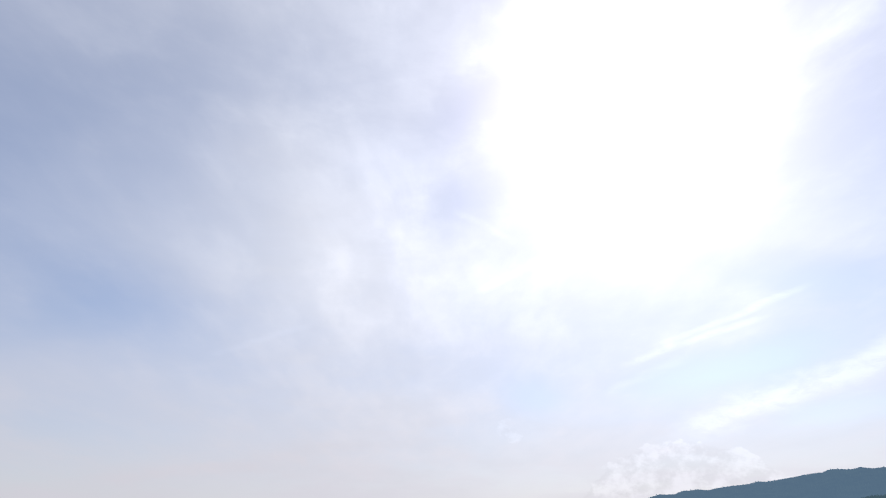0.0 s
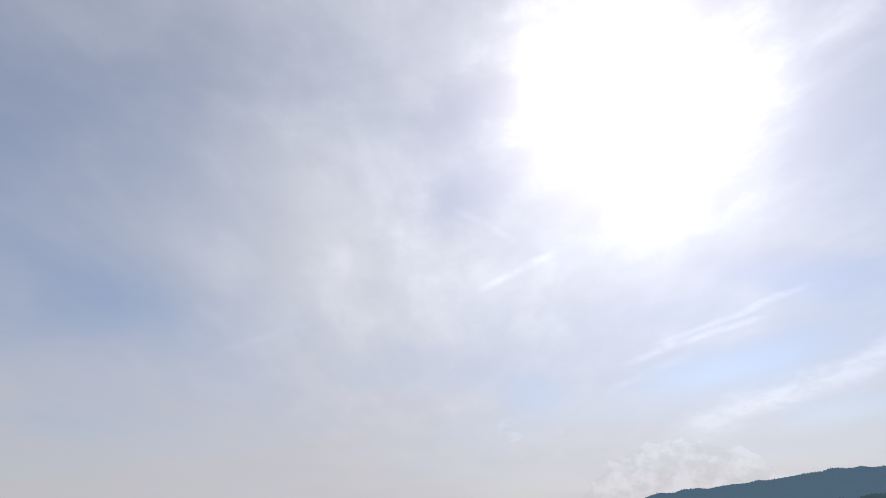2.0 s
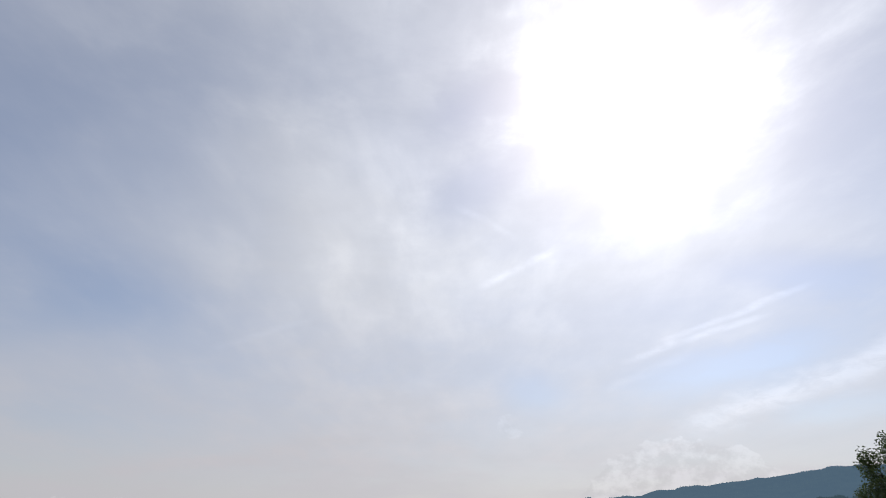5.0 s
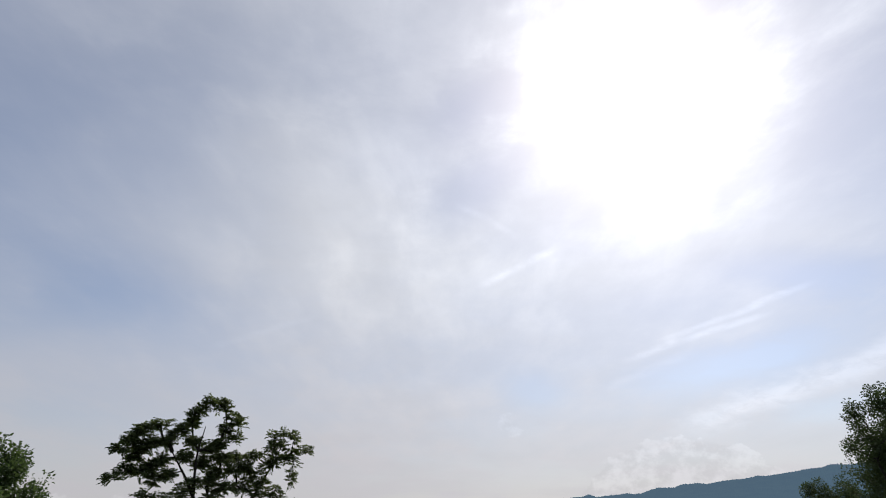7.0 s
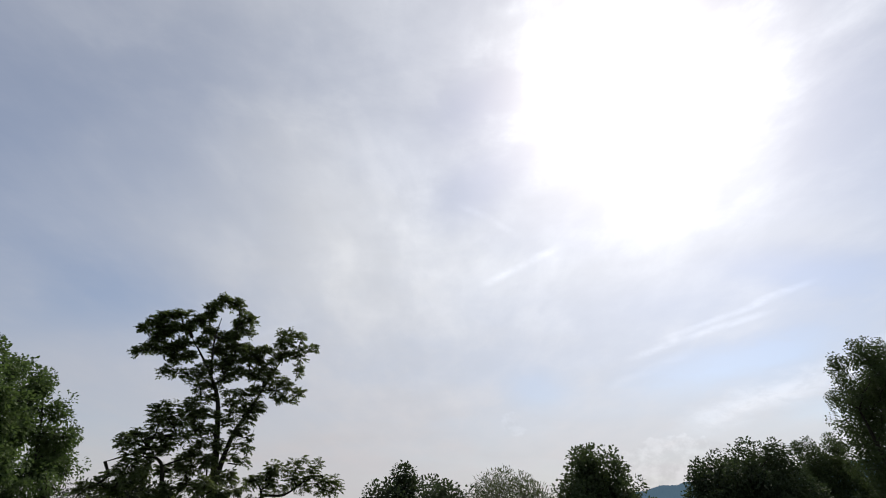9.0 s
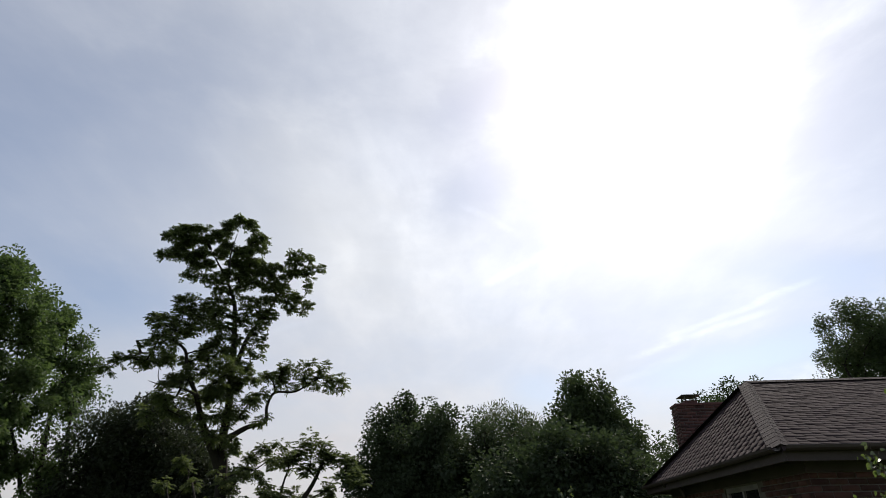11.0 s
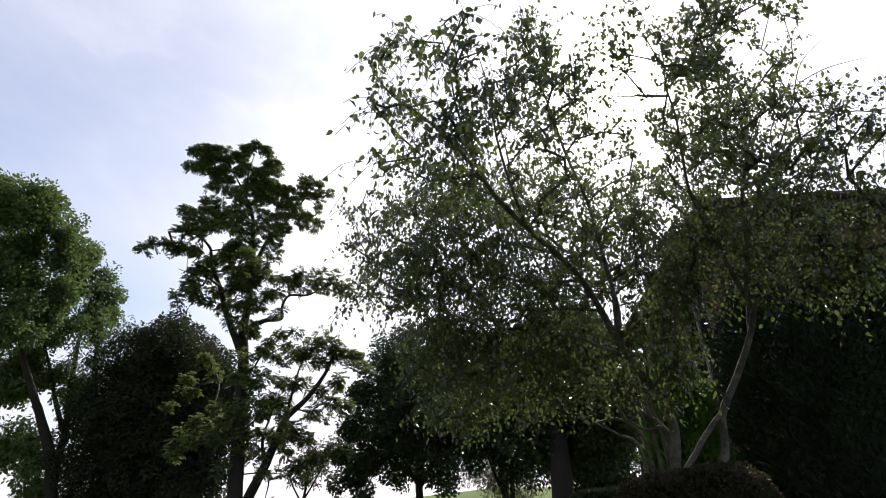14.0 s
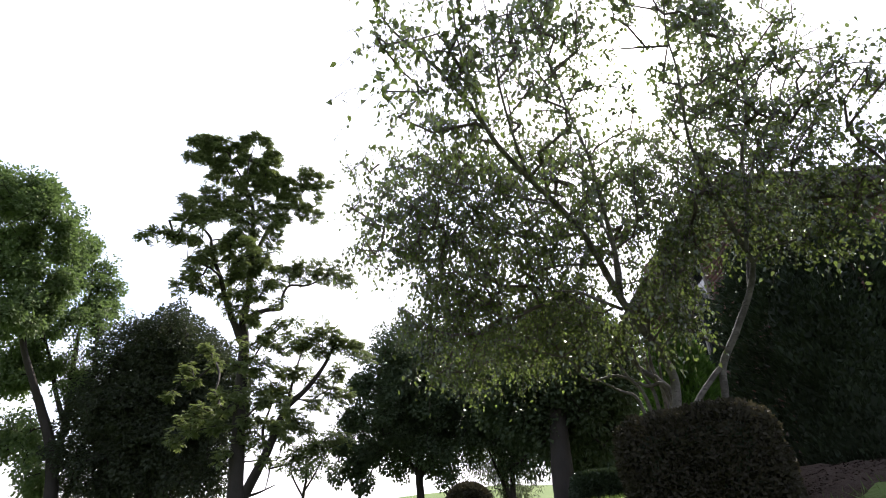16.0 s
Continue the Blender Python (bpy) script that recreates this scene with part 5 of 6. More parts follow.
# cap pieces over hips and ridge
for a, b in (((0, 0, e), (HIP, DEEP / 2, rz)), ((0, DEEP, e), (HIP, DEEP / 2, rz)), ((HIP, DEEP / 2, rz), (LONG + 0.3 - HIP, DEEP / 2, rz))):
    a, b = Vector(a), Vector(b)
    t = (b - a).normalized()
    side = t.cross(Vector((0, 0, 1))).normalized()
    upward = side.cross(t)
    cap = bmesh.new()
    h = [cap.verts.new(p) for p in ((-0.14, -0.12, -0.054), (0, -0.12, 0.01), (0.14, -0.12, -0.054), (0.14, 0.12, -0.06), (0, 0.12, 0.004), (-0.14, 0.12, -0.06),
                                    (-0.14, -0.12, -0.06), (0, -0.12, 0.004), (0.14, -0.12, -0.06))]
    for f in ((0, 1, 4, 5), (1, 2, 3, 4), (6, 7, 1, 0), (7, 8, 2, 1)):
        cap.faces.new([h[i] for i in f])
    first = part("ridge_cap", cap, cap_mat, roof)
    m = Matrix((side, t, upward)).transposed().to_4x4()
    steps = int((b - a).length / 0.16)
    for i in range(steps):
        ob = first if i == 0 else new("ridge_cap", first.data)
        ob.parent = roof
        mm = m.copy()
        mm.translation = a + t * (0.1 + i * 0.16) + upward * 0.026
        ob.matrix_local = mm

# chimney with a metal rain cap
chimney = part("chimney", one_box(0.98, 2.1, DEEP - 0.1, DEEP + 0.3, 0, 6.36), mortar_mat, house, "broad red brick chimney")
part("crown_slab", one_box(0.95, 2.13, DEEP - 0.13, DEEP + 0.33, 6.36, 6.42, bevel=0.01), brick_mat, chimney)
part("flue", one_box(1.22, 1.5, DEEP - 0.04, DEEP + 0.24, 6.42, 6.5, bevel=0.01), brick_mat, chimney)
for x, y in ((1.24, DEEP - 0.02), (1.48, DEEP - 0.02), (1.24, DEEP + 0.22), (1.48, DEEP + 0.22)):
    part("cap_post", one_box(x - 0.012, x + 0.012, y - 0.012, y + 0.012, 6.5, 6.6), metal_mat, chimney)
c = part("rain_cap", one_box(1.14, 1.58, DEEP - 0.12, DEEP + 0.32, 6.6, 6.62, bevel=0.006), metal_mat, chimney, "flat sheet-metal rain cap")


def brick_shell(long, tall, deep=0.012):
    l, h = long / 2, tall / 2
    return np.array([(-l, 0, -h), (l, 0, -h), (l, 0, h), (-l, 0, h), (-l + 0.004, -deep, -h + 0.004), (l - 0.004, -deep, -h + 0.004), (l - 0.004, -deep, h - 0.004), (-l + 0.004, -deep, h - 0.004)])


BRICK_FACES = np.array([(4, 5, 6, 7), (0, 1, 5, 4), (1, 2, 6, 5), (2, 3, 7, 6), (3, 0, 4, 7)])
BRICK_L, BRICK_H, JOINT = 0.2, 0.06, 0.011
brick_mesh = mesh_np("brick", brick_shell(BRICK_L, BRICK_H), BRICK_FACES)
brick_mesh.materials.append(brick_mat)


def brick_field(owner, origin, along, outward, long, z0, z1, holes=(), singles=0, single_zone=None):
    """Running-bond bricks standing proud of the mortar of a wall face."""
    along, outward = Vector(along), Vector(outward)
    m3 = Matrix((along, -outward, Vector((0, 0, 1)))).transposed()
    vs, fs, made, n = [], [], 0, 0
    row, z = 0, z0 + BRICK_H / 2 + JOINT
    while z + BRICK_H / 2 < z1:
        x = -(row % 2) * (BRICK_L + JOINT) / 2
        while x < long - 0.03:
            a, b = max(x, 0.002), min(x + BRICK_L, long - 0.002)
            clear = all(b < h[0] or a > h[1] or z + 0.03 < h[2] or z - 0.03 > h[3] for h in holes)
            if b - a > 0.04 and clear:
                at = Vector(origin) + along * ((a + b) / 2) + Vector((0, 0, z)) + outward * random.uniform(-0.003, 0.0)
                if made < singles and b - a > BRICK_L - 0.01 and single_zone[0] < a < single_zone[1] and z > single_zone[2]:
                    ob = new("brick", brick_mesh)
                    mm = m3.to_4x4()
                    mm.translation = at
                    ob.parent, ob.matrix_local = owner, mm
                    made += 1
                else:
                    vs.append(brick_shell(b - a, BRICK_H) @ np.array(m3).T + np.array(at))
                    fs.append(BRICK_FACES + 8 * n)
                    n += 1
            x += BRICK_L + JOINT
        z += BRICK_H + JOINT
        row += 1
    part("bricks", mesh_np("bricks", np.concatenate(vs), np.concatenate(fs)), brick_mat, owner, kind="stuff")


hole_a, hole_b = WIN_Y0 - OVER, WIN_Y1 - OVER
brick_field(wall_left, (OVER - 0.001, DEEP - OVER, 0), (0, -1, 0), (-1, 0, 0), DEEP - 2 * OVER, 0, EAVE - 0.24, ((DEEP - 2 * OVER - hole_b, DEEP - 2 * OVER - hole_a, WIN_Z0 - 0.08, WIN_Z1),), 300, (0.6, 4.6, 2.6))
brick_field(wall_front, (OVER, OVER - 0.001, 0), (1, 0, 0), (0, -1, 0), LONG - OVER, 0, EAVE - 0.24)
brick_field(chimney, (0.98, DEEP - 0.101, 0), (1, 0, 0), (0, -1, 0), 1.12, 4.3, 6.36)
brick_field(chimney, (0.979, DEEP + 0.3, 0), (0, -1, 0), (-1, 0, 0), 0.4, 0, 6.36)


# ---- shrubs ----
rng = np.random.default_rng(31)
def hedge_block(name, centre, size, turn, label, count, leaf_mat=box_leaf, long=0.035, wide=0.022, category="hedge", dome=0.35, core=yew_leaf, lump=0.05):
    """A clipped shrub: woody stems and a solid dark core inside a rounded skin of small leaves."""
    x, y = centre
    z = float(ground_z(x, y)) - 0.03
    ob = thing(name, x, y, z, label, category)
    ob.rotation_euler = (0, 0, radians(turn))
    v, _ = ball(count)
    v = v[v[:, 2] > -0.9]
    p = 2.0 + 4.0 * (1 - dome)
    box_r = (np.abs(v) ** p).sum(1) ** (-1 / p)
    lumps = np.array([noise.noise(Vector(q * 3.0) + Vector((x, y, 0))) + 0.6 * noise.noise(Vector(q * 8.0)) for q in v])
    inner = 1 - rng.uniform(0, 1, len(v)) ** 2 * 0.25
    half = np.array(size) / 2
    spot = v * (box_r * (1 + lump * lumps) * inner)[:, None] * half + [0, 0, half[2]]
    out = v + rng.normal(size=v.shape) * 0.7
    mv, mf = leaves(spot, out, rng.normal(size=v.shape) + v, long * rng.uniform(0.7, 1.3, len(v)), wide * rng.uniform(0.7, 1.3, len(v)))
    part("foliage", mesh_np("foliage", mv, mf), leaf_mat, ob, kind="stuff")
    k = rng.choice(len(spot), min(90, len(spot)), replace=False)
    feet = np.stack([spot[k, 0] * 0.3, spot[k, 1] * 0.3, np.zeros(len(k))], 1)
    mid = feet * 0.5 + spot[k] * 0.5 + rng.normal(size=(len(k), 3)) * 0.03
    tv, tf = tubes(np.concatenate([feet, mid]), np.concatenate([mid, spot[k] * 0.98]), np.full(2 * len(k), 0.007), np.full(2 * len(k), 0.004), 5)
    part("stems", mesh_np("stems", tv, tf), twig_bark, ob, kind="stuff", smooth=True)
    # closed dark core stands in for the shade deep among the twigs
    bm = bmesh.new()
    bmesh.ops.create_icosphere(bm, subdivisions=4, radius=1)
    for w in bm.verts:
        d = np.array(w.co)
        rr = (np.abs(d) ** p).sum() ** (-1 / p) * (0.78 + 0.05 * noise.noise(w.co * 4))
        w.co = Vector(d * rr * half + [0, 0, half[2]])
    part("shade_core", bm, core, ob, "solid dark core in place of shaded twigs and leaves", smooth=True)
    return ob


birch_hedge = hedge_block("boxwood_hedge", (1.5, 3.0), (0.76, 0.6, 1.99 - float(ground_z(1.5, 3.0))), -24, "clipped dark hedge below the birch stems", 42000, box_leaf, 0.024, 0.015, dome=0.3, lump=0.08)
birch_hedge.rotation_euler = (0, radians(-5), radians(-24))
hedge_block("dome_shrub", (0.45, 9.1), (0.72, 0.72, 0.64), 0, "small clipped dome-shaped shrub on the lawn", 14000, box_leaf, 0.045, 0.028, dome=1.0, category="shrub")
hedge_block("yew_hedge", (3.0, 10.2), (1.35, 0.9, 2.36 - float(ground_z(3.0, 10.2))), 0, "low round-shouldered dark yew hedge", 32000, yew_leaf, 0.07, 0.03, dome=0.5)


def cone_shrub(name, centre, width, height, label, count, leaf_mat, blunt=0.5, long=0.09, wide=0.035, category="shrub"):
    """A dense evergreen of upright fans of foliage round a stem."""
    x, y = centre
    z = float(ground_z(x, y)) - 0.03
    ob = thing(name, x, y, z, label, category)
    h = rng.uniform(0.02, 1, count) ** 0.9
    a = rng.uniform(0, 2 * np.pi, count)
    prof = np.minimum(1, h * 6 + 0.6) * (1 - h ** (1 + 2 * blunt)) ** 0.7
    lump = 1 + 0.13 * np.sin(a * 5 + h * 9) * np.sin(h * 14 + a * 2) + 0.08 * np.sin(a * 11 - h * 23)
    rad = width / 2 * prof * lump * (1 - rng.uniform(0, 1, count) ** 2 * 0.35)
    spot = np.stack([np.cos(a) * rad, np.sin(a) * rad, h * height], 1)
    out = np.stack([np.cos(a), np.sin(a), np.full(count, 0.8)], 1) + rng.normal(size=(count, 3)) * 0.4
    mv, mf = leaves(spot, out, rng.normal(size=(count, 3)), long * rng.uniform(0.6, 1.3, count), wide * rng.uniform(0.7, 1.3, count))
    part("foliage", mesh_np("foliage", mv, mf), leaf_mat, ob, kind="stuff")
    v, f, _, _ = sweep([(0, 0, -0.05), (0.02, 0, height * 0.5), (0, 0.02, height * 0.92)], [0.08, 0.05, 0.01], 8)
    part("trunk", mesh_np("trunk", v, f), dark_bark, ob, smooth=True)
    # smooth dark shell inside, put in for the shade behind the outer foliage
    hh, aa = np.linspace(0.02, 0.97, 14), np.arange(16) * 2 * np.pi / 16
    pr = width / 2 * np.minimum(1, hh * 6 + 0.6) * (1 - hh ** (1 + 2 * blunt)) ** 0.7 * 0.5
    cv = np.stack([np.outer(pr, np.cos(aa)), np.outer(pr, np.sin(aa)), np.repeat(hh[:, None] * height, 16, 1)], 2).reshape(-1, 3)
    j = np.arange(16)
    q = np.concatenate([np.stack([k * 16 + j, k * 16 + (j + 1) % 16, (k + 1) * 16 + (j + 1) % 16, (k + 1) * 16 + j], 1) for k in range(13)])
    part("shade_core", mesh_np("shade_core", cv, q), yew_leaf, ob, "solid dark core in place of shaded foliage", smooth=True)
    return ob


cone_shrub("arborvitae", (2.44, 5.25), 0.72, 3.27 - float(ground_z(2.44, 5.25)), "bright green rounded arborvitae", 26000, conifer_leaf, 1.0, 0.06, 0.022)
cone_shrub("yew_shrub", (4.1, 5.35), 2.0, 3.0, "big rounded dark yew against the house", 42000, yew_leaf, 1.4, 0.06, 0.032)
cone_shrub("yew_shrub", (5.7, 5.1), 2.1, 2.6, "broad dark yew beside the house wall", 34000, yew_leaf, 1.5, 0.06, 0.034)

# mulch bed along the bank with chips, and grass beside the camera
mx, my = np.meshgrid(np.linspace(-1.35, 2.6, 40), np.linspace(-0.75, 1.4, 24), indexing="ij")
edge = np.hypot((mx - 0.6) / 2.0, (my - 0.3) / 1.05)
bed_turn = radians(14)
bx, by = 2.4 + mx * math.cos(bed_turn) - my * math.sin(bed_turn), 3.72 + mx * math.sin(bed_turn) + my * math.cos(bed_turn)
bz = ground_z(bx, by) + 0.05 * np.clip(1.3 - edge, -1, 1) + rng.normal(size=bx.shape) * 0.01 - 0.06 * (edge > 1.1)
i, j = np.meshgrid(np.arange(39), np.arange(23), indexing="ij")
q = np.stack([i * 24 + j, (i + 1) * 24 + j, (i + 1) * 24 + j + 1, i * 24 + j + 1], 2).reshape(-1, 4)
bed = tagged(part("mulch_bed", mesh_np("mulch_bed", np.stack([bx, by, bz], 2).reshape(-1, 3), q), mulch_mat, smooth=True), "brown bark mulch under the birch and shrubs", "mulch", kind="structure")
n_chip = 9000
cx, cy = rng.uniform(0.6, 5.0, n_chip), rng.uniform(2.4, 5.4, n_chip)
u, w = (cx - 2.4) * math.cos(bed_turn) + (cy - 3.72) * math.sin(bed_turn), -(cx - 2.4) * math.sin(bed_turn) + (cy - 3.72) * math.cos(bed_turn)
ok = np.hypot((u - 0.6) / 2.0, (w - 0.3) / 1.05) < 1.02
spot = np.stack([cx, cy, ground_z(cx, cy) + 0.045], 1)[ok]
v, f = leaves(spot, rng.normal(size=spot.shape) * [1, 1, 0.25], np.array([0, 0, 1.0]) + rng.normal(size=spot.shape) * 0.4, rng.uniform(0.012, 0.034, len(spot)), 0.011)
tagged(part("mulch_chips", mesh_np("mulch_chips", v, f), mulch_mat), "loose brown bark chips", "mulch", kind="stuff")
n_grass = 30000
gr, ga = 9.0 * rng.uniform(0.02, 1, n_grass) ** 0.7, rng.uniform(-0.9, 1.3, n_grass)
cx, cy = gr * np.sin(ga), gr * np.cos(ga)
u, w = (cx - 2.4) * math.cos(bed_turn) + (cy - 3.72) * math.sin(bed_turn), -(cx - 2.4) * math.sin(bed_turn) + (cy - 3.72) * math.cos(bed_turn)
ok = np.hypot((u - 0.6) / 2.0, (w - 0.3) / 1.05) > 0.97
spot = np.stack([cx, cy, ground_z(cx, cy) - 0.01], 1)[ok]
v, f = leaves(spot, np.array([0, 0, 1.0]) + rng.normal(size=spot.shape) * 0.35, rng.normal(size=spot.shape), rng.uniform(0.035, 0.08, len(spot)), 0.006)
tagged(part("lawn_grass", mesh_np("lawn_grass", v, f), grass_leaf), "short mown lawn grass", "grass", kind="stuff")

# ---- the birch over the hedge ----
rng = np.random.default_rng(41)
BX, BY = 1.95, 3.78
home = np.array([BX, BY, float(ground_z(BX, BY)) - 0.05])
birch = thing("birch_tree", *home, "many-stemmed birch with pale bark and drooping leafy twigs", "tree")
birch_stems = [
    ([(1.66, 3.82, 1.1), (1.68, 3.8, 1.89), (1.75, 3.8, 2.21), (1.75, 3.78, 2.38), (1.65, 3.7, 2.55), (1.53, 3.62, 2.68), (1.41, 3.55, 2.85), (1.26, 3.4, 3.06), (1.11, 3.22, 3.21), (0.91, 3.0, 3.3), (0.69, 2.8, 3.39), (0.49, 2.6, 3.49), (0.38, 2.42, 3.53), (0.22, 2.22, 3.6), (0.09, 2.05, 3.61), (-0.04, 1.9, 3.6), (-0.12, 1.8, 3.62), (-0.18, 1.7, 3.68)], [0.042, 0.035, 0.032, 0.03, 0.029, 0.028, 0.026, 0.023, 0.021, 0.019, 0.017, 0.016, 0.013, 0.011, 0.009, 0.007, 0.005, 0.002]),
    ([(1.97, 3.8, 1.1), (1.99, 3.78, 1.88), (2.06, 3.75, 2.19), (2.08, 3.7, 2.41), (2.18, 3.6, 2.62), (2.31, 3.5, 2.9), (2.34, 3.42, 3.07)], [0.03, 0.027, 0.025, 0.025, 0.023, 0.021, 0.018]),
    ([(1.6, 3.74, 1.1), (1.68, 3.72, 1.88), (1.84, 3.7, 2.16), (1.97, 3.7, 2.31), (2.08, 3.7, 2.42)], [0.024, 0.021, 0.02, 0.018, 0.016]),
    ([(1.4, 3.55, 2.89), (1.37, 3.4, 3.18), (1.27, 3.2, 3.44), (1.17, 3.0, 3.69), (1.01, 2.8, 3.97), (0.89, 2.68, 4.4), (0.78, 2.6, 4.75), (0.74, 2.56, 4.93)], [0.022, 0.018, 0.015, 0.012, 0.009, 0.006, 0.004, 0.0015]),
    ([(0.38, 2.42, 3.53), (0.3, 2.1, 3.52), (0.24, 1.9, 3.59), (0.21, 1.72, 3.65), (0.17, 1.6, 3.73)], [0.01, 0.007, 0.005, 0.004, 0.0015]),
    ([(0.69, 2.8, 3.39), (0.56, 2.5, 3.56), (0.47, 2.2, 3.62), (0.42, 1.95, 3.69), (0.34, 1.65, 3.67)], [0.011, 0.008, 0.006, 0.004, 0.0015]),
    ([(2.34, 3.42, 3.07), (2.22, 3.3, 3.18), (2.02, 3.1, 3.45), (1.81, 2.85, 3.65), (1.69, 2.6, 3.81), (1.63, 2.45, 3.96), (1.54, 2.3, 4.09), (1.46, 2.1, 4.2), (1.3, 1.95, 4.35)], [0.018, 0.016, 0.013, 0.011, 0.009, 0.007, 0.005, 0.003, 0.0015]),
    ([(2.24, 3.3, 3.11), (2.23, 3.1, 3.4), (2.2, 2.95, 3.67), (2.23, 2.8, 3.94), (2.2, 2.7, 4.27), (2.05, 2.65, 4.6), (1.85, 2.6, 4.85)], [0.016, 0.013, 0.011, 0.009, 0.006, 0.004, 0.0015]),
    ([(2.34, 3.42, 3.07), (2.4, 3.3, 3.12), (2.51, 3.2, 3.12), (2.65, 3.1, 3.17), (2.84, 3.0, 3.23)], [0.014, 0.011, 0.008, 0.006, 0.002]),
    ([(1.42, 3.6, 2.8), (1.25, 3.55, 2.85), (1.12, 3.6, 2.94), (0.93, 3.7, 3.0), (0.74, 3.8, 3.11)], [0.014, 0.012, 0.01, 0.007, 0.003]),
    ([(1.75, 3.98, 1.2), (1.81, 4.0, 2.27), (1.65, 4.05, 2.36), (1.45, 4.05, 2.44), (1.24, 4.1, 2.42), (1.13, 4.1, 2.56), (1.04, 4.15, 2.68), (0.82, 4.3, 2.87)], [0.018, 0.015, 0.013, 0.011, 0.01, 0.009, 0.007, 0.003]),
    ([(1.8, 4.08, 1.2), (1.84, 4.1, 2.25), (1.64, 4.1, 2.51), (1.51, 4.05, 2.68), (1.36, 3.95, 2.88), (1.1, 3.9, 3.05)], [0.028, 0.024, 0.02, 0.017, 0.012, 0.004]),
    ([(1.86, 4.15, 1.2), (1.86, 4.15, 2.22), (1.74, 4.15, 2.48), (1.68, 4.1, 2.74), (1.59, 4.0, 2.89)], [0.026, 0.022, 0.018, 0.014, 0.005]),
    ([(0.91, 3.0, 3.3), (0.6, 3.05, 3.42), (0.29, 3.05, 3.5), (-0.02, 3.0, 3.61), (-0.29, 2.95, 3.63)], [0.011, 0.009, 0.007, 0.004, 0.0015]),
    ([(1.11, 3.22, 3.21), (0.78, 3.35, 3.26), (0.42, 3.3, 3.33), (0.05, 3.2, 3.37), (-0.22, 3.15, 3.34)], [0.012, 0.01, 0.007, 0.004, 0.0015]),
    ([(1.26, 3.4, 3.06), (0.97, 3.6, 3.15), (0.66, 3.9, 3.16), (0.4, 4.3, 3.03), (0.21, 4.7, 2.86)], [0.013, 0.011, 0.008, 0.005, 0.002]),
    ([(1.41, 3.55, 2.85), (1.5, 3.75, 3.3), (1.45, 3.9, 3.8), (1.3, 4.1, 4.3)], [0.018, 0.014, 0.009, 0.002]),
    ([(2.31, 3.5, 2.9), (2.45, 3.6, 3.3), (2.6, 3.65, 3.8), (2.7, 3.6, 4.4)], [0.018, 0.014, 0.009, 0.002]),
]
# thin young stems crowding at the foot
birch_stems += [
    ([(1.7, 4.1, 1.2), (1.73, 4.1, 2.21), (1.64, 4.08, 2.48), (1.59, 4.05, 2.72), (1.53, 4.0, 2.92)], [0.016, 0.014, 0.012, 0.009, 0.003]),
    ([(1.66, 4.05, 1.2), (1.65, 4.05, 2.18), (1.51, 4.05, 2.45), (1.4, 4.05, 2.67), (1.27, 4.1, 2.82)], [0.016, 0.014, 0.012, 0.009, 0.003]),
    ([(1.78, 4.2, 1.2), (1.83, 4.2, 2.25), (1.78, 4.2, 2.56), (1.79, 4.2, 2.84), (1.69, 4.1, 3.03)], [0.016, 0.014, 0.012, 0.008, 0.003]),
    ([(1.6, 4.0, 1.2), (1.58, 4.0, 2.16), (1.42, 4.0, 2.32), (1.27, 4.05, 2.42)], [0.015, 0.013, 0.009, 0.004]),
    ([(1.84, 4.3, 1.2), (1.88, 4.3, 2.25), (1.88, 4.3, 2.56), (1.94, 4.3, 2.8)], [0.015, 0.013, 0.009, 0.004]),
]
# bare leafless boughs reaching past the crown
birch_stems += [
    ([(2.23, 3.1, 3.4), (2.26, 2.9, 3.63), (2.37, 2.75, 3.84), (2.65, 2.65, 4.04), (2.82, 2.55, 4.08), (2.96, 2.45, 3.96)], [0.011, 0.009, 0.007, 0.005, 0.004, 0.0015]),
    ([(2.37, 2.75, 3.84), (2.38, 2.7, 4.05), (2.46, 2.6, 4.25), (2.43, 2.5, 4.42)], [0.005, 0.004, 0.003, 0.001]),
    ([(2.46, 2.6, 4.25), (2.51, 2.55, 4.33), (2.56, 2.5, 4.42)], [0.003, 0.002, 0.001]),
    ([(2.23, 2.8, 3.94), (2.31, 2.7, 4.1), (2.36, 2.62, 4.27)], [0.004, 0.003, 0.001]),
    ([(2.35, 2.75, 3.8), (2.6, 2.7, 4.3), (2.8, 2.7, 4.7), (3.1, 2.7, 5.0)], [0.006, 0.005, 0.003, 0.001]),
    ([(2.72, 2.7, 4.5), (2.95, 2.68, 4.62), (3.25, 2.66, 4.7)], [0.004, 0.003, 0.001]),
]
nodes = []
for k, (pts, radii) in enumerate(birch_stems):
    v, f, line, r = sweep(pts, radii, 12, 0.05, 6)
    part("trunk" if k < 3 else "limb", mesh_np("trunk", v - home, f), birch_bark, birch, "pale grey-brown birch stem" if k == 0 else "", smooth=True)
    if k < 18:
        nodes.append(line[len(line) // 3 if k < 3 else 2:])
nodes = np.concatenate(nodes)
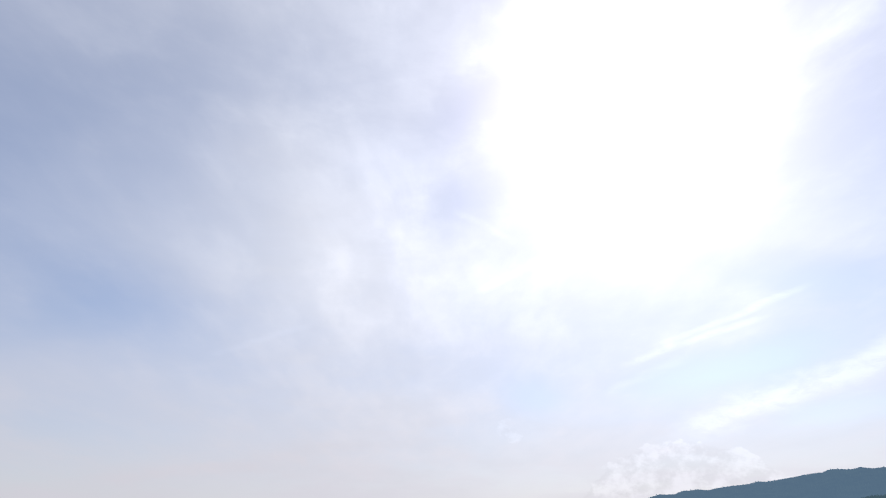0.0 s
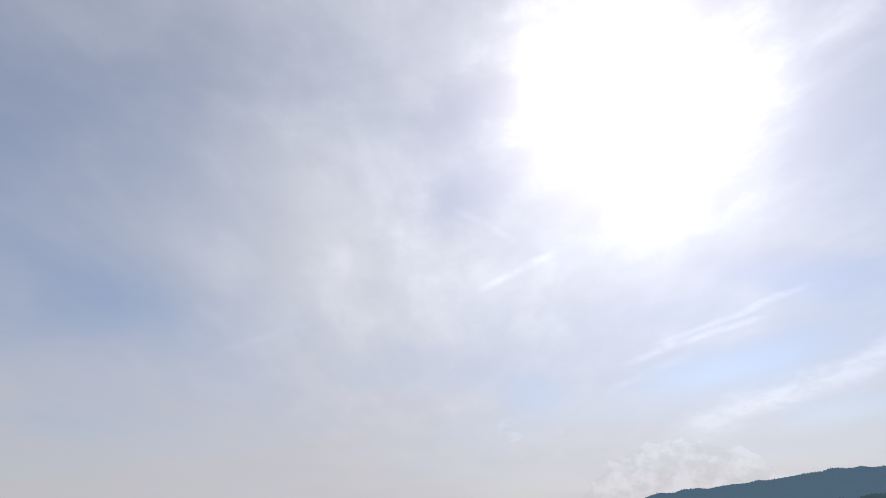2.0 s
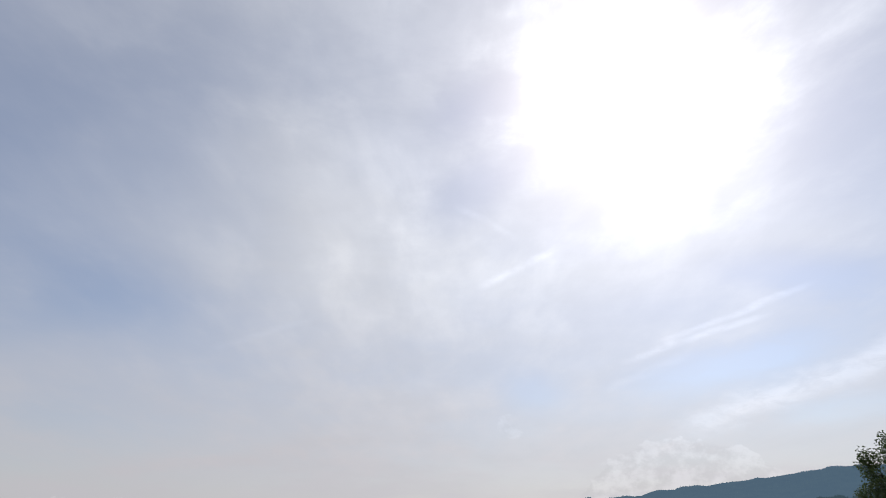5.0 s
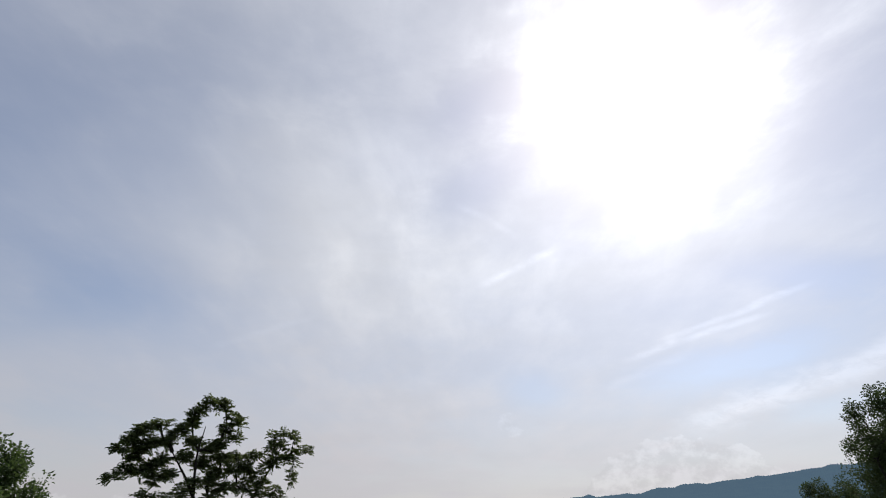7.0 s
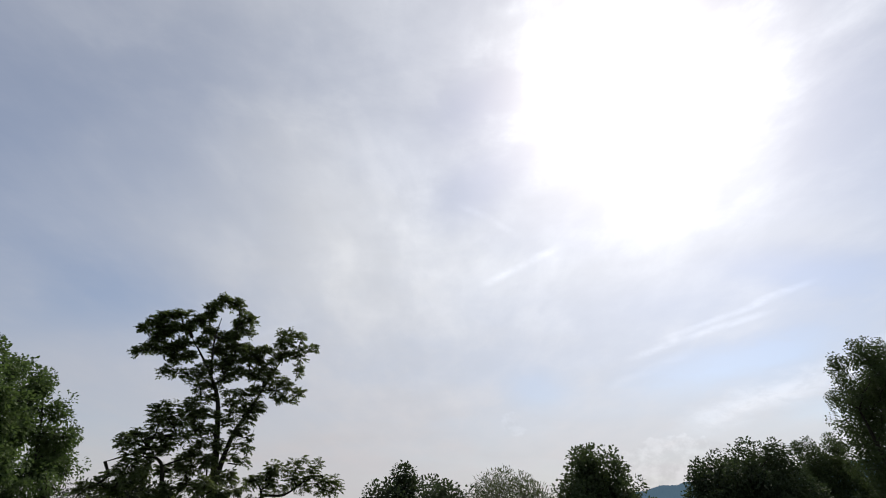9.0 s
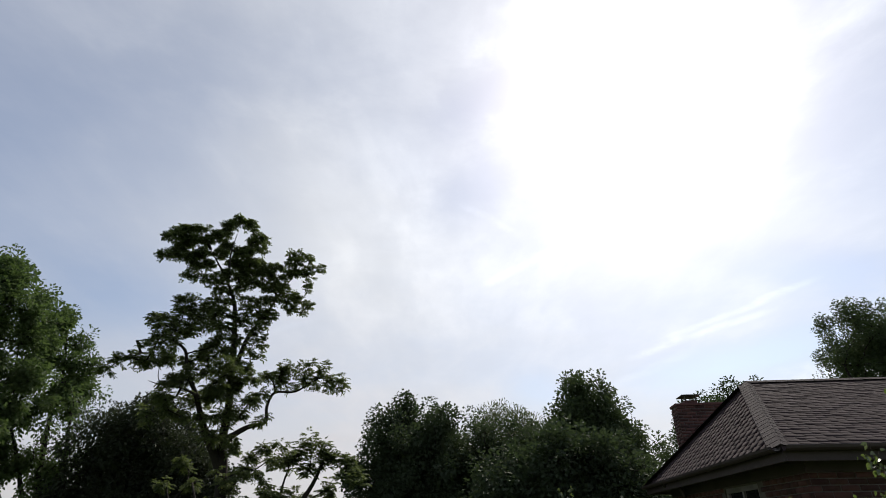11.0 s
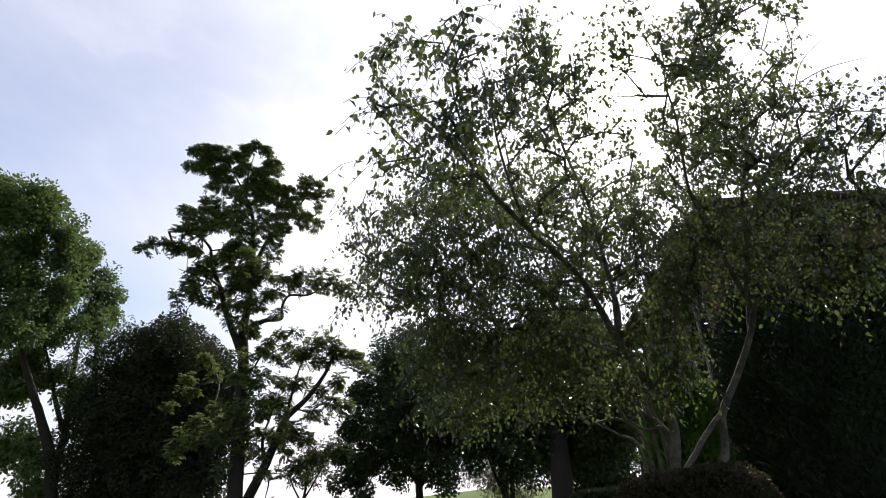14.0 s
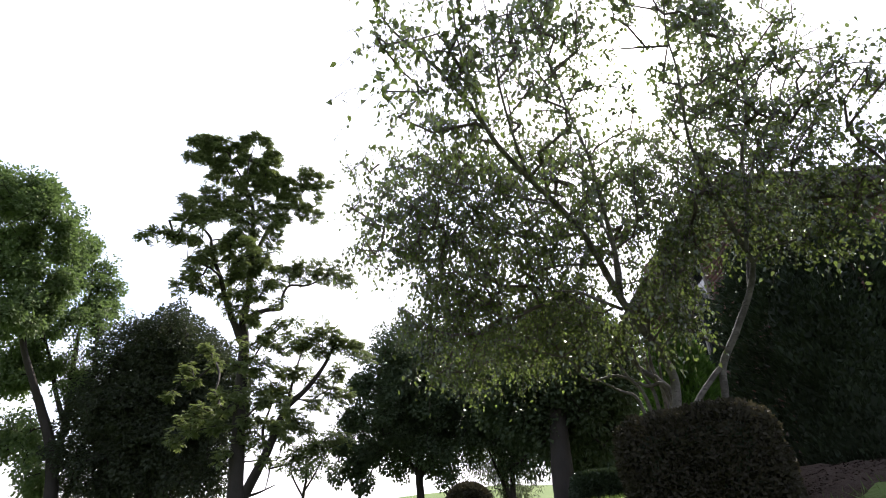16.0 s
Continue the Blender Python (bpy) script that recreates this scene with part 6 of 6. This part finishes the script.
# leaf masses along the limbs: place, radius, how thick with leaves
birch_arm = [(-0.14, 1.75, 3.46, 0.06, 1.1), (-0.06, 1.85, 3.58, 0.11, 1.8), (0.11, 1.75, 3.45, 0.12, 1.6), (0.05, 1.90, 3.36, 0.11, 1.3), (-0.06, 1.75, 3.16, 0.06, 1.2), (0.01, 1.62, 3.70, 0.08, 1.8), (0.19, 1.55, 3.57, 0.11, 1.6), (-0.1, 1.66, 3.66, 0.06, 1.4), (0.30, 1.70, 3.50, 0.13, 1.6), (0.22, 2.00, 3.54, 0.13, 1.8), (0.37, 2.10, 3.56, 0.12, 1.8), (0.45, 1.90, 3.67, 0.15, 1.6), (0.31, 1.45, 3.53, 0.10, 1.6)]
birch_shoulder = [(0.32, 2.50, 3.66, 0.16, 2.2), (0.08, 2.60, 3.76, 0.14, 2.0), (0.14, 2.80, 3.69, 0.17, 2.4), (0.37, 2.80, 3.59, 0.17, 2.2), (-0.10, 2.60, 3.71, 0.09, 1.2), (-0.10, 3.00, 3.66, 0.16, 2.0), (-0.36, 2.95, 3.61, 0.12, 1.3), (-0.48, 2.95, 3.63, 0.08, 1.2), (0.14, 3.10, 3.59, 0.20, 2.4), (-0.36, 3.10, 3.27, 0.10, 1.3), (-0.21, 3.10, 3.36, 0.14, 1.8), (-0.41, 3.25, 3.00, 0.08, 1.4), (-0.18, 3.30, 3.11, 0.12, 1.8), (-0.10, 3.20, 3.28, 0.16, 2.2), (0.45, 3.10, 3.44, 0.20, 2.4)]
birch_curtain = [(0.13, 3.40, 3.39, 0.23, 2.8), (0.42, 3.40, 3.29, 0.23, 2.8), (0.73, 3.20, 3.36, 0.20, 2.4), (0.04, 3.60, 3.12, 0.23, 2.8), (0.39, 3.80, 3.12, 0.27, 3.2), (0.78, 3.70, 3.21, 0.26, 3.0), (1.05, 3.50, 3.24, 0.21, 2.4), (0.16, 4.20, 2.99, 0.26, 3.0), (0.54, 4.30, 2.92, 0.29, 3.4), (0.92, 4.20, 2.98, 0.26, 3.2), (1.19, 3.90, 3.00, 0.20, 2.4), (0.13, 4.80, 2.78, 0.20, 2.8), (0.47, 5.00, 2.76, 0.23, 3.2), (0.85, 4.60, 2.71, 0.21, 3.0), (1.12, 4.20, 2.69, 0.18, 2.4)]
birch_drape = [(0.04, 4.10, 3.11, 0.16, 1.9), (0.32, 3.70, 2.96, 0.16, 1.9), (0.62, 4.10, 3.10, 0.16, 1.9), (0.84, 3.70, 2.95, 0.16, 1.9), (1.19, 4.10, 3.10, 0.16, 1.9), (-0.04, 3.70, 2.76, 0.16, 1.9), (0.18, 4.10, 2.91, 0.16, 1.9), (0.44, 3.70, 2.75, 0.16, 1.9), (0.74, 4.10, 2.90, 0.16, 1.9), (0.94, 3.70, 2.74, 0.16, 1.9), (1.30, 4.10, 2.92, 0.16, 1.9), (0.12, 3.70, 2.56, 0.16, 1.9), (0.36, 4.10, 2.69, 0.16, 1.9), (0.60, 3.70, 2.57, 0.16, 1.9), (0.91, 4.10, 2.70, 0.16, 1.9), (1.09, 3.70, 2.56, 0.16, 1.9), (1.42, 4.10, 2.74, 0.16, 1.9), (0.14, 3.70, 2.41, 0.16, 1.9), (0.40, 4.10, 2.52, 0.16, 1.9)]
birch_fringe = [(1.64, 3.40, 2.96, 0.13, 1.8), (1.72, 3.40, 2.78, 0.13, 1.8), (1.51, 3.40, 2.70, 0.13, 1.8), (1.76, 3.40, 2.61, 0.13, 1.8), (1.59, 3.40, 2.49, 0.13, 1.8), (1.46, 3.40, 2.87, 0.13, 1.8)]
birch_middle = [(0.63, 2.30, 3.91, 0.19, 1.6), (0.75, 2.20, 4.24, 0.19, 1.5), (0.83, 2.60, 3.74, 0.20, 1.6), (0.57, 2.60, 3.65, 0.14, 1.5), (0.95, 2.80, 3.53, 0.18, 1.8), (0.69, 2.80, 3.49, 0.16, 1.8), (1.08, 3.00, 3.36, 0.17, 1.8), (0.95, 2.40, 4.12, 0.18, 1.3), (0.84, 2.40, 4.42, 0.15, 1.4), (1.31, 2.40, 4.38, 0.19, 1.0), (1.11, 2.60, 3.93, 0.15, 0.7)]
birch_fan = [(1.26, 2.90, 3.70, 0.15, 1.4), (1.48, 3.00, 3.68, 0.18, 1.6), (1.35, 3.10, 3.47, 0.16, 1.6), (1.64, 3.20, 3.58, 0.18, 1.9), (1.84, 3.30, 3.40, 0.20, 2.4), (1.61, 3.30, 3.21, 0.16, 1.8), (1.82, 3.40, 3.13, 0.20, 2.4), (1.73, 3.60, 2.91, 0.18, 2.4), (1.90, 3.70, 2.77, 0.17, 2.4), (1.58, 3.80, 2.68, 0.15, 1.6), (1.31, 3.80, 2.82, 0.15, 1.6), (1.42, 4.00, 2.62, 0.15, 1.6), (1.91, 3.00, 3.52, 0.17, 2.2), (1.22, 3.40, 3.14, 0.14, 1.4)]
birch_top = [(1.55, 2.30, 4.09, 0.16, 1.6), (1.78, 2.35, 4.25, 0.18, 2.0), (2.01, 2.40, 4.20, 0.16, 1.8), (1.70, 2.50, 3.96, 0.16, 1.9), (1.98, 2.60, 4.01, 0.19, 2.2), (1.83, 2.80, 3.85, 0.19, 2.2), (2.10, 2.80, 3.84, 0.19, 2.2), (1.95, 2.40, 4.70, 0.19, 1.7), (2.24, 2.40, 4.77, 0.18, 1.6)]
birch_side = [(2.31, 2.90, 3.73, 0.19, 2.8), (2.57, 2.90, 3.82, 0.20, 2.6), (2.72, 2.80, 3.78, 0.19, 2.6), (2.88, 2.70, 3.78, 0.17, 2.2), (2.14, 3.00, 3.52, 0.19, 2.6), (2.42, 3.10, 3.49, 0.22, 3.2), (2.62, 3.00, 3.46, 0.21, 3.0), (2.81, 2.90, 3.43, 0.20, 2.8), (2.91, 2.70, 3.50, 0.18, 2.4), (2.11, 3.20, 3.33, 0.20, 2.8), (2.34, 3.20, 3.19, 0.19, 2.8), (2.58, 3.10, 3.17, 0.19, 2.8), (2.79, 3.00, 3.10, 0.18, 2.6), (2.87, 2.80, 3.14, 0.17, 2.4), (2.55, 3.20, 3.01, 0.13, 1.8), (2.83, 3.10, 2.95, 0.13, 1.8), (2.98, 2.70, 3.32, 0.21, 2.4)]
birch_boughs = [(2.50, 2.70, 4.21, 0.16, 0.7), (2.24, 2.60, 4.16, 0.15, 1.2), (2.82, 2.60, 3.99, 0.15, 1.4), (2.68, 2.70, 3.94, 0.13, 1.2), (2.92, 2.50, 3.88, 0.14, 1.2), (3.07, 2.40, 4.06, 0.18, 1.0), (2.64, 2.40, 4.10, 0.05, 1.2)]
birch_back = [(-0.49, 4.00, 3.93, 0.29, 1.2), (-0.16, 4.00, 4.09, 0.30, 1.5), (0.19, 4.10, 4.25, 0.31, 1.6), (0.56, 4.20, 4.18, 0.31, 1.6), (0.93, 4.20, 4.27, 0.31, 1.6), (-0.33, 4.20, 3.63, 0.29, 1.5), (0.05, 4.30, 3.72, 0.30, 1.7), (0.45, 4.30, 3.68, 0.30, 1.7), (0.85, 4.30, 3.72, 0.30, 1.7), (1.26, 4.20, 3.95, 0.30, 1.7), (1.20, 4.20, 3.54, 0.29, 1.7), (1.65, 4.10, 4.10, 0.30, 1.6), (1.57, 4.10, 3.64, 0.29, 1.7), (2.00, 3.90, 4.22, 0.29, 1.6), (1.90, 3.90, 3.81, 0.28, 1.8)]
birch_back_side = [(1.82, 3.90, 3.43, 0.26, 1.8), (2.34, 3.80, 4.23, 0.29, 1.6), (2.24, 3.80, 3.86, 0.27, 1.8), (2.13, 3.80, 3.49, 0.26, 1.8), (2.73, 3.70, 4.45, 0.29, 1.6), (2.59, 3.70, 4.03, 0.27, 1.8), (2.46, 3.70, 3.62, 0.26, 1.8), (3.03, 3.60, 4.41, 0.28, 1.6), (2.86, 3.60, 3.97, 0.26, 1.8), (2.70, 3.60, 3.53, 0.25, 1.8), (3.21, 3.50, 4.25, 0.27, 1.6), (3.00, 3.50, 3.72, 0.25, 1.8)]
birch_crest = [(0.86, 2.60, 4.38, 0.12, 1.3), (1.00, 2.60, 4.27, 0.13, 1.4), (1.13, 2.50, 4.32, 0.12, 1.3), (1.30, 2.60, 4.23, 0.12, 0.7), (1.39, 2.40, 4.31, 0.12, 1.4), (1.15, 2.80, 4.11, 0.15, 1.7), (1.44, 2.90, 4.08, 0.16, 1.7), (0.89, 2.80, 4.08, 0.15, 1.6), (0.69, 2.70, 4.15, 0.13, 1.5), (1.44, 2.20, 4.36, 0.08, 1.2), (1.80, 3.10, 4.28, 0.15, 0.8), (2.11, 3.10, 4.36, 0.18, 1.8), (2.48, 3.10, 4.51, 0.18, 1.8), (2.80, 3.10, 4.59, 0.19, 1.7), (3.08, 3.10, 4.63, 0.19, 1.7), (2.28, 2.80, 4.64, 0.16, 1.5), (2.58, 2.80, 4.72, 0.16, 1.4), (2.84, 2.80, 4.80, 0.14, 1.2)]
birch_spire = [(2.38, 2.60, 5.36, 0.12, 1.3), (2.52, 2.60, 5.17, 0.13, 1.4), (2.05, 2.55, 4.93, 0.13, 1.3), (2.3, 2.60, 5.33, 0.06, 1.1), (2.32, 2.65, 5.04, 0.17, 1.6), (2.58, 2.70, 4.99, 0.16, 1.6), (2.81, 2.70, 5.03, 0.14, 1.1), (1.82, 2.60, 4.69, 0.13, 1.4), (2.05, 2.70, 4.75, 0.15, 1.6)]
birch_far = [(-0.31, 4.70, 4.79, 0.12, 1.3), (-0.03, 4.70, 4.85, 0.16, 1.5), (0.29, 4.70, 4.80, 0.16, 1.5), (0.61, 4.70, 4.80, 0.16, 1.5), (0.91, 4.70, 4.99, 0.16, 1.5), (1.13, 4.60, 5.02, 0.18, 1.6), (1.35, 4.60, 4.98, 0.17, 1.6), (1.50, 4.50, 4.85, 0.16, 1.5), (0.88, 4.70, 4.70, 0.22, 1.7), (1.22, 4.60, 4.69, 0.21, 1.7), (1.64, 4.40, 4.68, 0.17, 1.5), (0.24, 4.70, 4.62, 0.18, 1.7)]
birch_far_side = [(2.36, 3.90, 4.89, 0.16, 1.6), (2.60, 3.80, 4.97, 0.17, 1.7), (2.81, 3.70, 5.01, 0.17, 1.7), (2.97, 3.60, 5.03, 0.16, 1.6), (2.41, 3.90, 4.68, 0.19, 1.7), (2.66, 3.80, 4.71, 0.18, 1.7), (2.89, 3.70, 4.73, 0.18, 1.7), (2.17, 3.60, 5.03, 0.08, 1.1), (2.42, 3.00, 5.25, 0.04, 1.0)]
birch_tips = [(0.76, 2.56, 4.6, 0.11, 1.5), (0.88, 2.5, 4.4, 0.18, 1.6), (1.3, 1.95, 4.2, 0.08, 1.4), (0.27, 1.43, 3.59, 0.05, 1.6), (0.1, 1.58, 3.68, 0.05, 1.6), (-0.1, 1.65, 3.64, 0.05, 1.5), (1.78, 2.6, 4.8, 0.09, 1.3), (2.0, 2.55, 4.6, 0.25, 1.7), (2.4, 2.15, 4.58, 0.1, 0.8)]
tips = []
for group, share in ((birch_arm, 1.0), (birch_shoulder, 0.85), (birch_curtain, 0.75), (birch_drape, 0.9), (birch_fringe, 0.9), (birch_middle, 0.95), (birch_fan, 0.85), (birch_top, 0.9), (birch_side, 0.7), (birch_boughs, 1.9), (birch_back, 1.0), (birch_back_side, 1.0), (birch_tips, 1.0), (birch_crest, 0.9), (birch_spire, 0.6), (birch_far, 1.0), (birch_far_side, 1.0)):
    for x, y, z, r, thick_with in group:
        thin = 0.7 if x > 2.0 else 1.0
        count = max(2, int(round(thin * share * thick_with * math.pi * r * r / 0.0145)))
        tips.append(np.array([x, y, z + (-0.02 if group is birch_arm else 0.05)]) + ball(count)[1] * r * [1.0, 1.25, 1.0])
tips = np.concatenate(tips)
p0, p1, r0, r1 = grow(nodes, None, tips, 0.0026, 0.44, droop=0.1, grain=0.15)
v, f = tubes(p0 - home, p1 - home, r0, r1, 6)
part("branchwork", mesh_np("branchwork", v, f), twig_bark, birch, "fine dark twigs", kind="stuff", smooth=True)
# hanging twiglets from every tip, with leaves in turn along them
per, nodes_on = 5, 7
start = np.repeat(tips, per, 0)
rise = np.clip((start[:, 2] - 3.7) / 0.6, 0, 1)
head = rng.normal(size=start.shape) * [1, 1, 0.5] + [0, 0, 0.25]
head[:, :2] *= (1 - 0.5 * rise)[:, None]
head[:, 2] += 0.8 * rise
head = unit(head)
length = rng.uniform(0.12, 0.3, len(start))
line = []
for k in range(nodes_on + 1):
    s = k / nodes_on
    line.append(start + head * (length * s * 0.8)[:, None] + np.array([0, 0, -1.0]) * (length * s * s * (0.75 - 0.55 * rise))[:, None])
line = np.stack(line, 1)
a, b = line[:, [0, 2, 5]].reshape(-1, 3), line[:, [2, 5, 7]].reshape(-1, 3)
v, f = tubes(a - home, b - home, np.full(len(a), 0.0016), np.full(len(a), 0.0011), 3)
part("hanging_growth", mesh_np("hanging_growth", v, f), twig_bark, birch, kind="stuff", smooth=True)
spot = line[:, 1:].reshape(-1, 3) + rng.normal(size=(len(start) * nodes_on, 3)) * 0.012
hang = np.array([0, 0, -1.0]) + rng.normal(size=spot.shape) * 0.6
keep = rng.uniform(size=len(spot)) < 0.8
spot, hang = spot[keep], hang[keep]
face = rng.normal(size=spot.shape)
long = rng.uniform(0.025, 0.045, len(spot))
order = np.argsort(spot[:, 1] + 0.25 * np.abs(spot[:, 0] - 0.5))
spot, hang, face, long = spot[order], hang[order], face[order], long[order]
v, f = oval_leaves(spot[300:] - home, hang[300:], face[300:], long[300:], long[300:] * 0.6)
crown = part("crown", mesh_np("crown", v, f), birch_leaf, birch, kind="stuff")
v, f = oval_leaves(np.zeros((1, 3)), np.array([[0, 0, -1.0]]), np.array([[0, 1.0, 0]]), 1.0, 0.6)
leaf_mesh = mesh_np("leaf", v, f)
leaf_mesh.materials.append(birch_leaf)
for k in range(300):
    ob = new("leaf", leaf_mesh)
    z = -Vector(hang[k]).normalized()
    x = Vector(face[k]).cross(z).normalized()
    m = Matrix((x, z.cross(x), z)).transposed().to_4x4() @ Matrix.Scale(float(long[k]), 4)
    m.translation = Vector(spot[k] - home)
    ob.parent, ob.matrix_local = crown, m
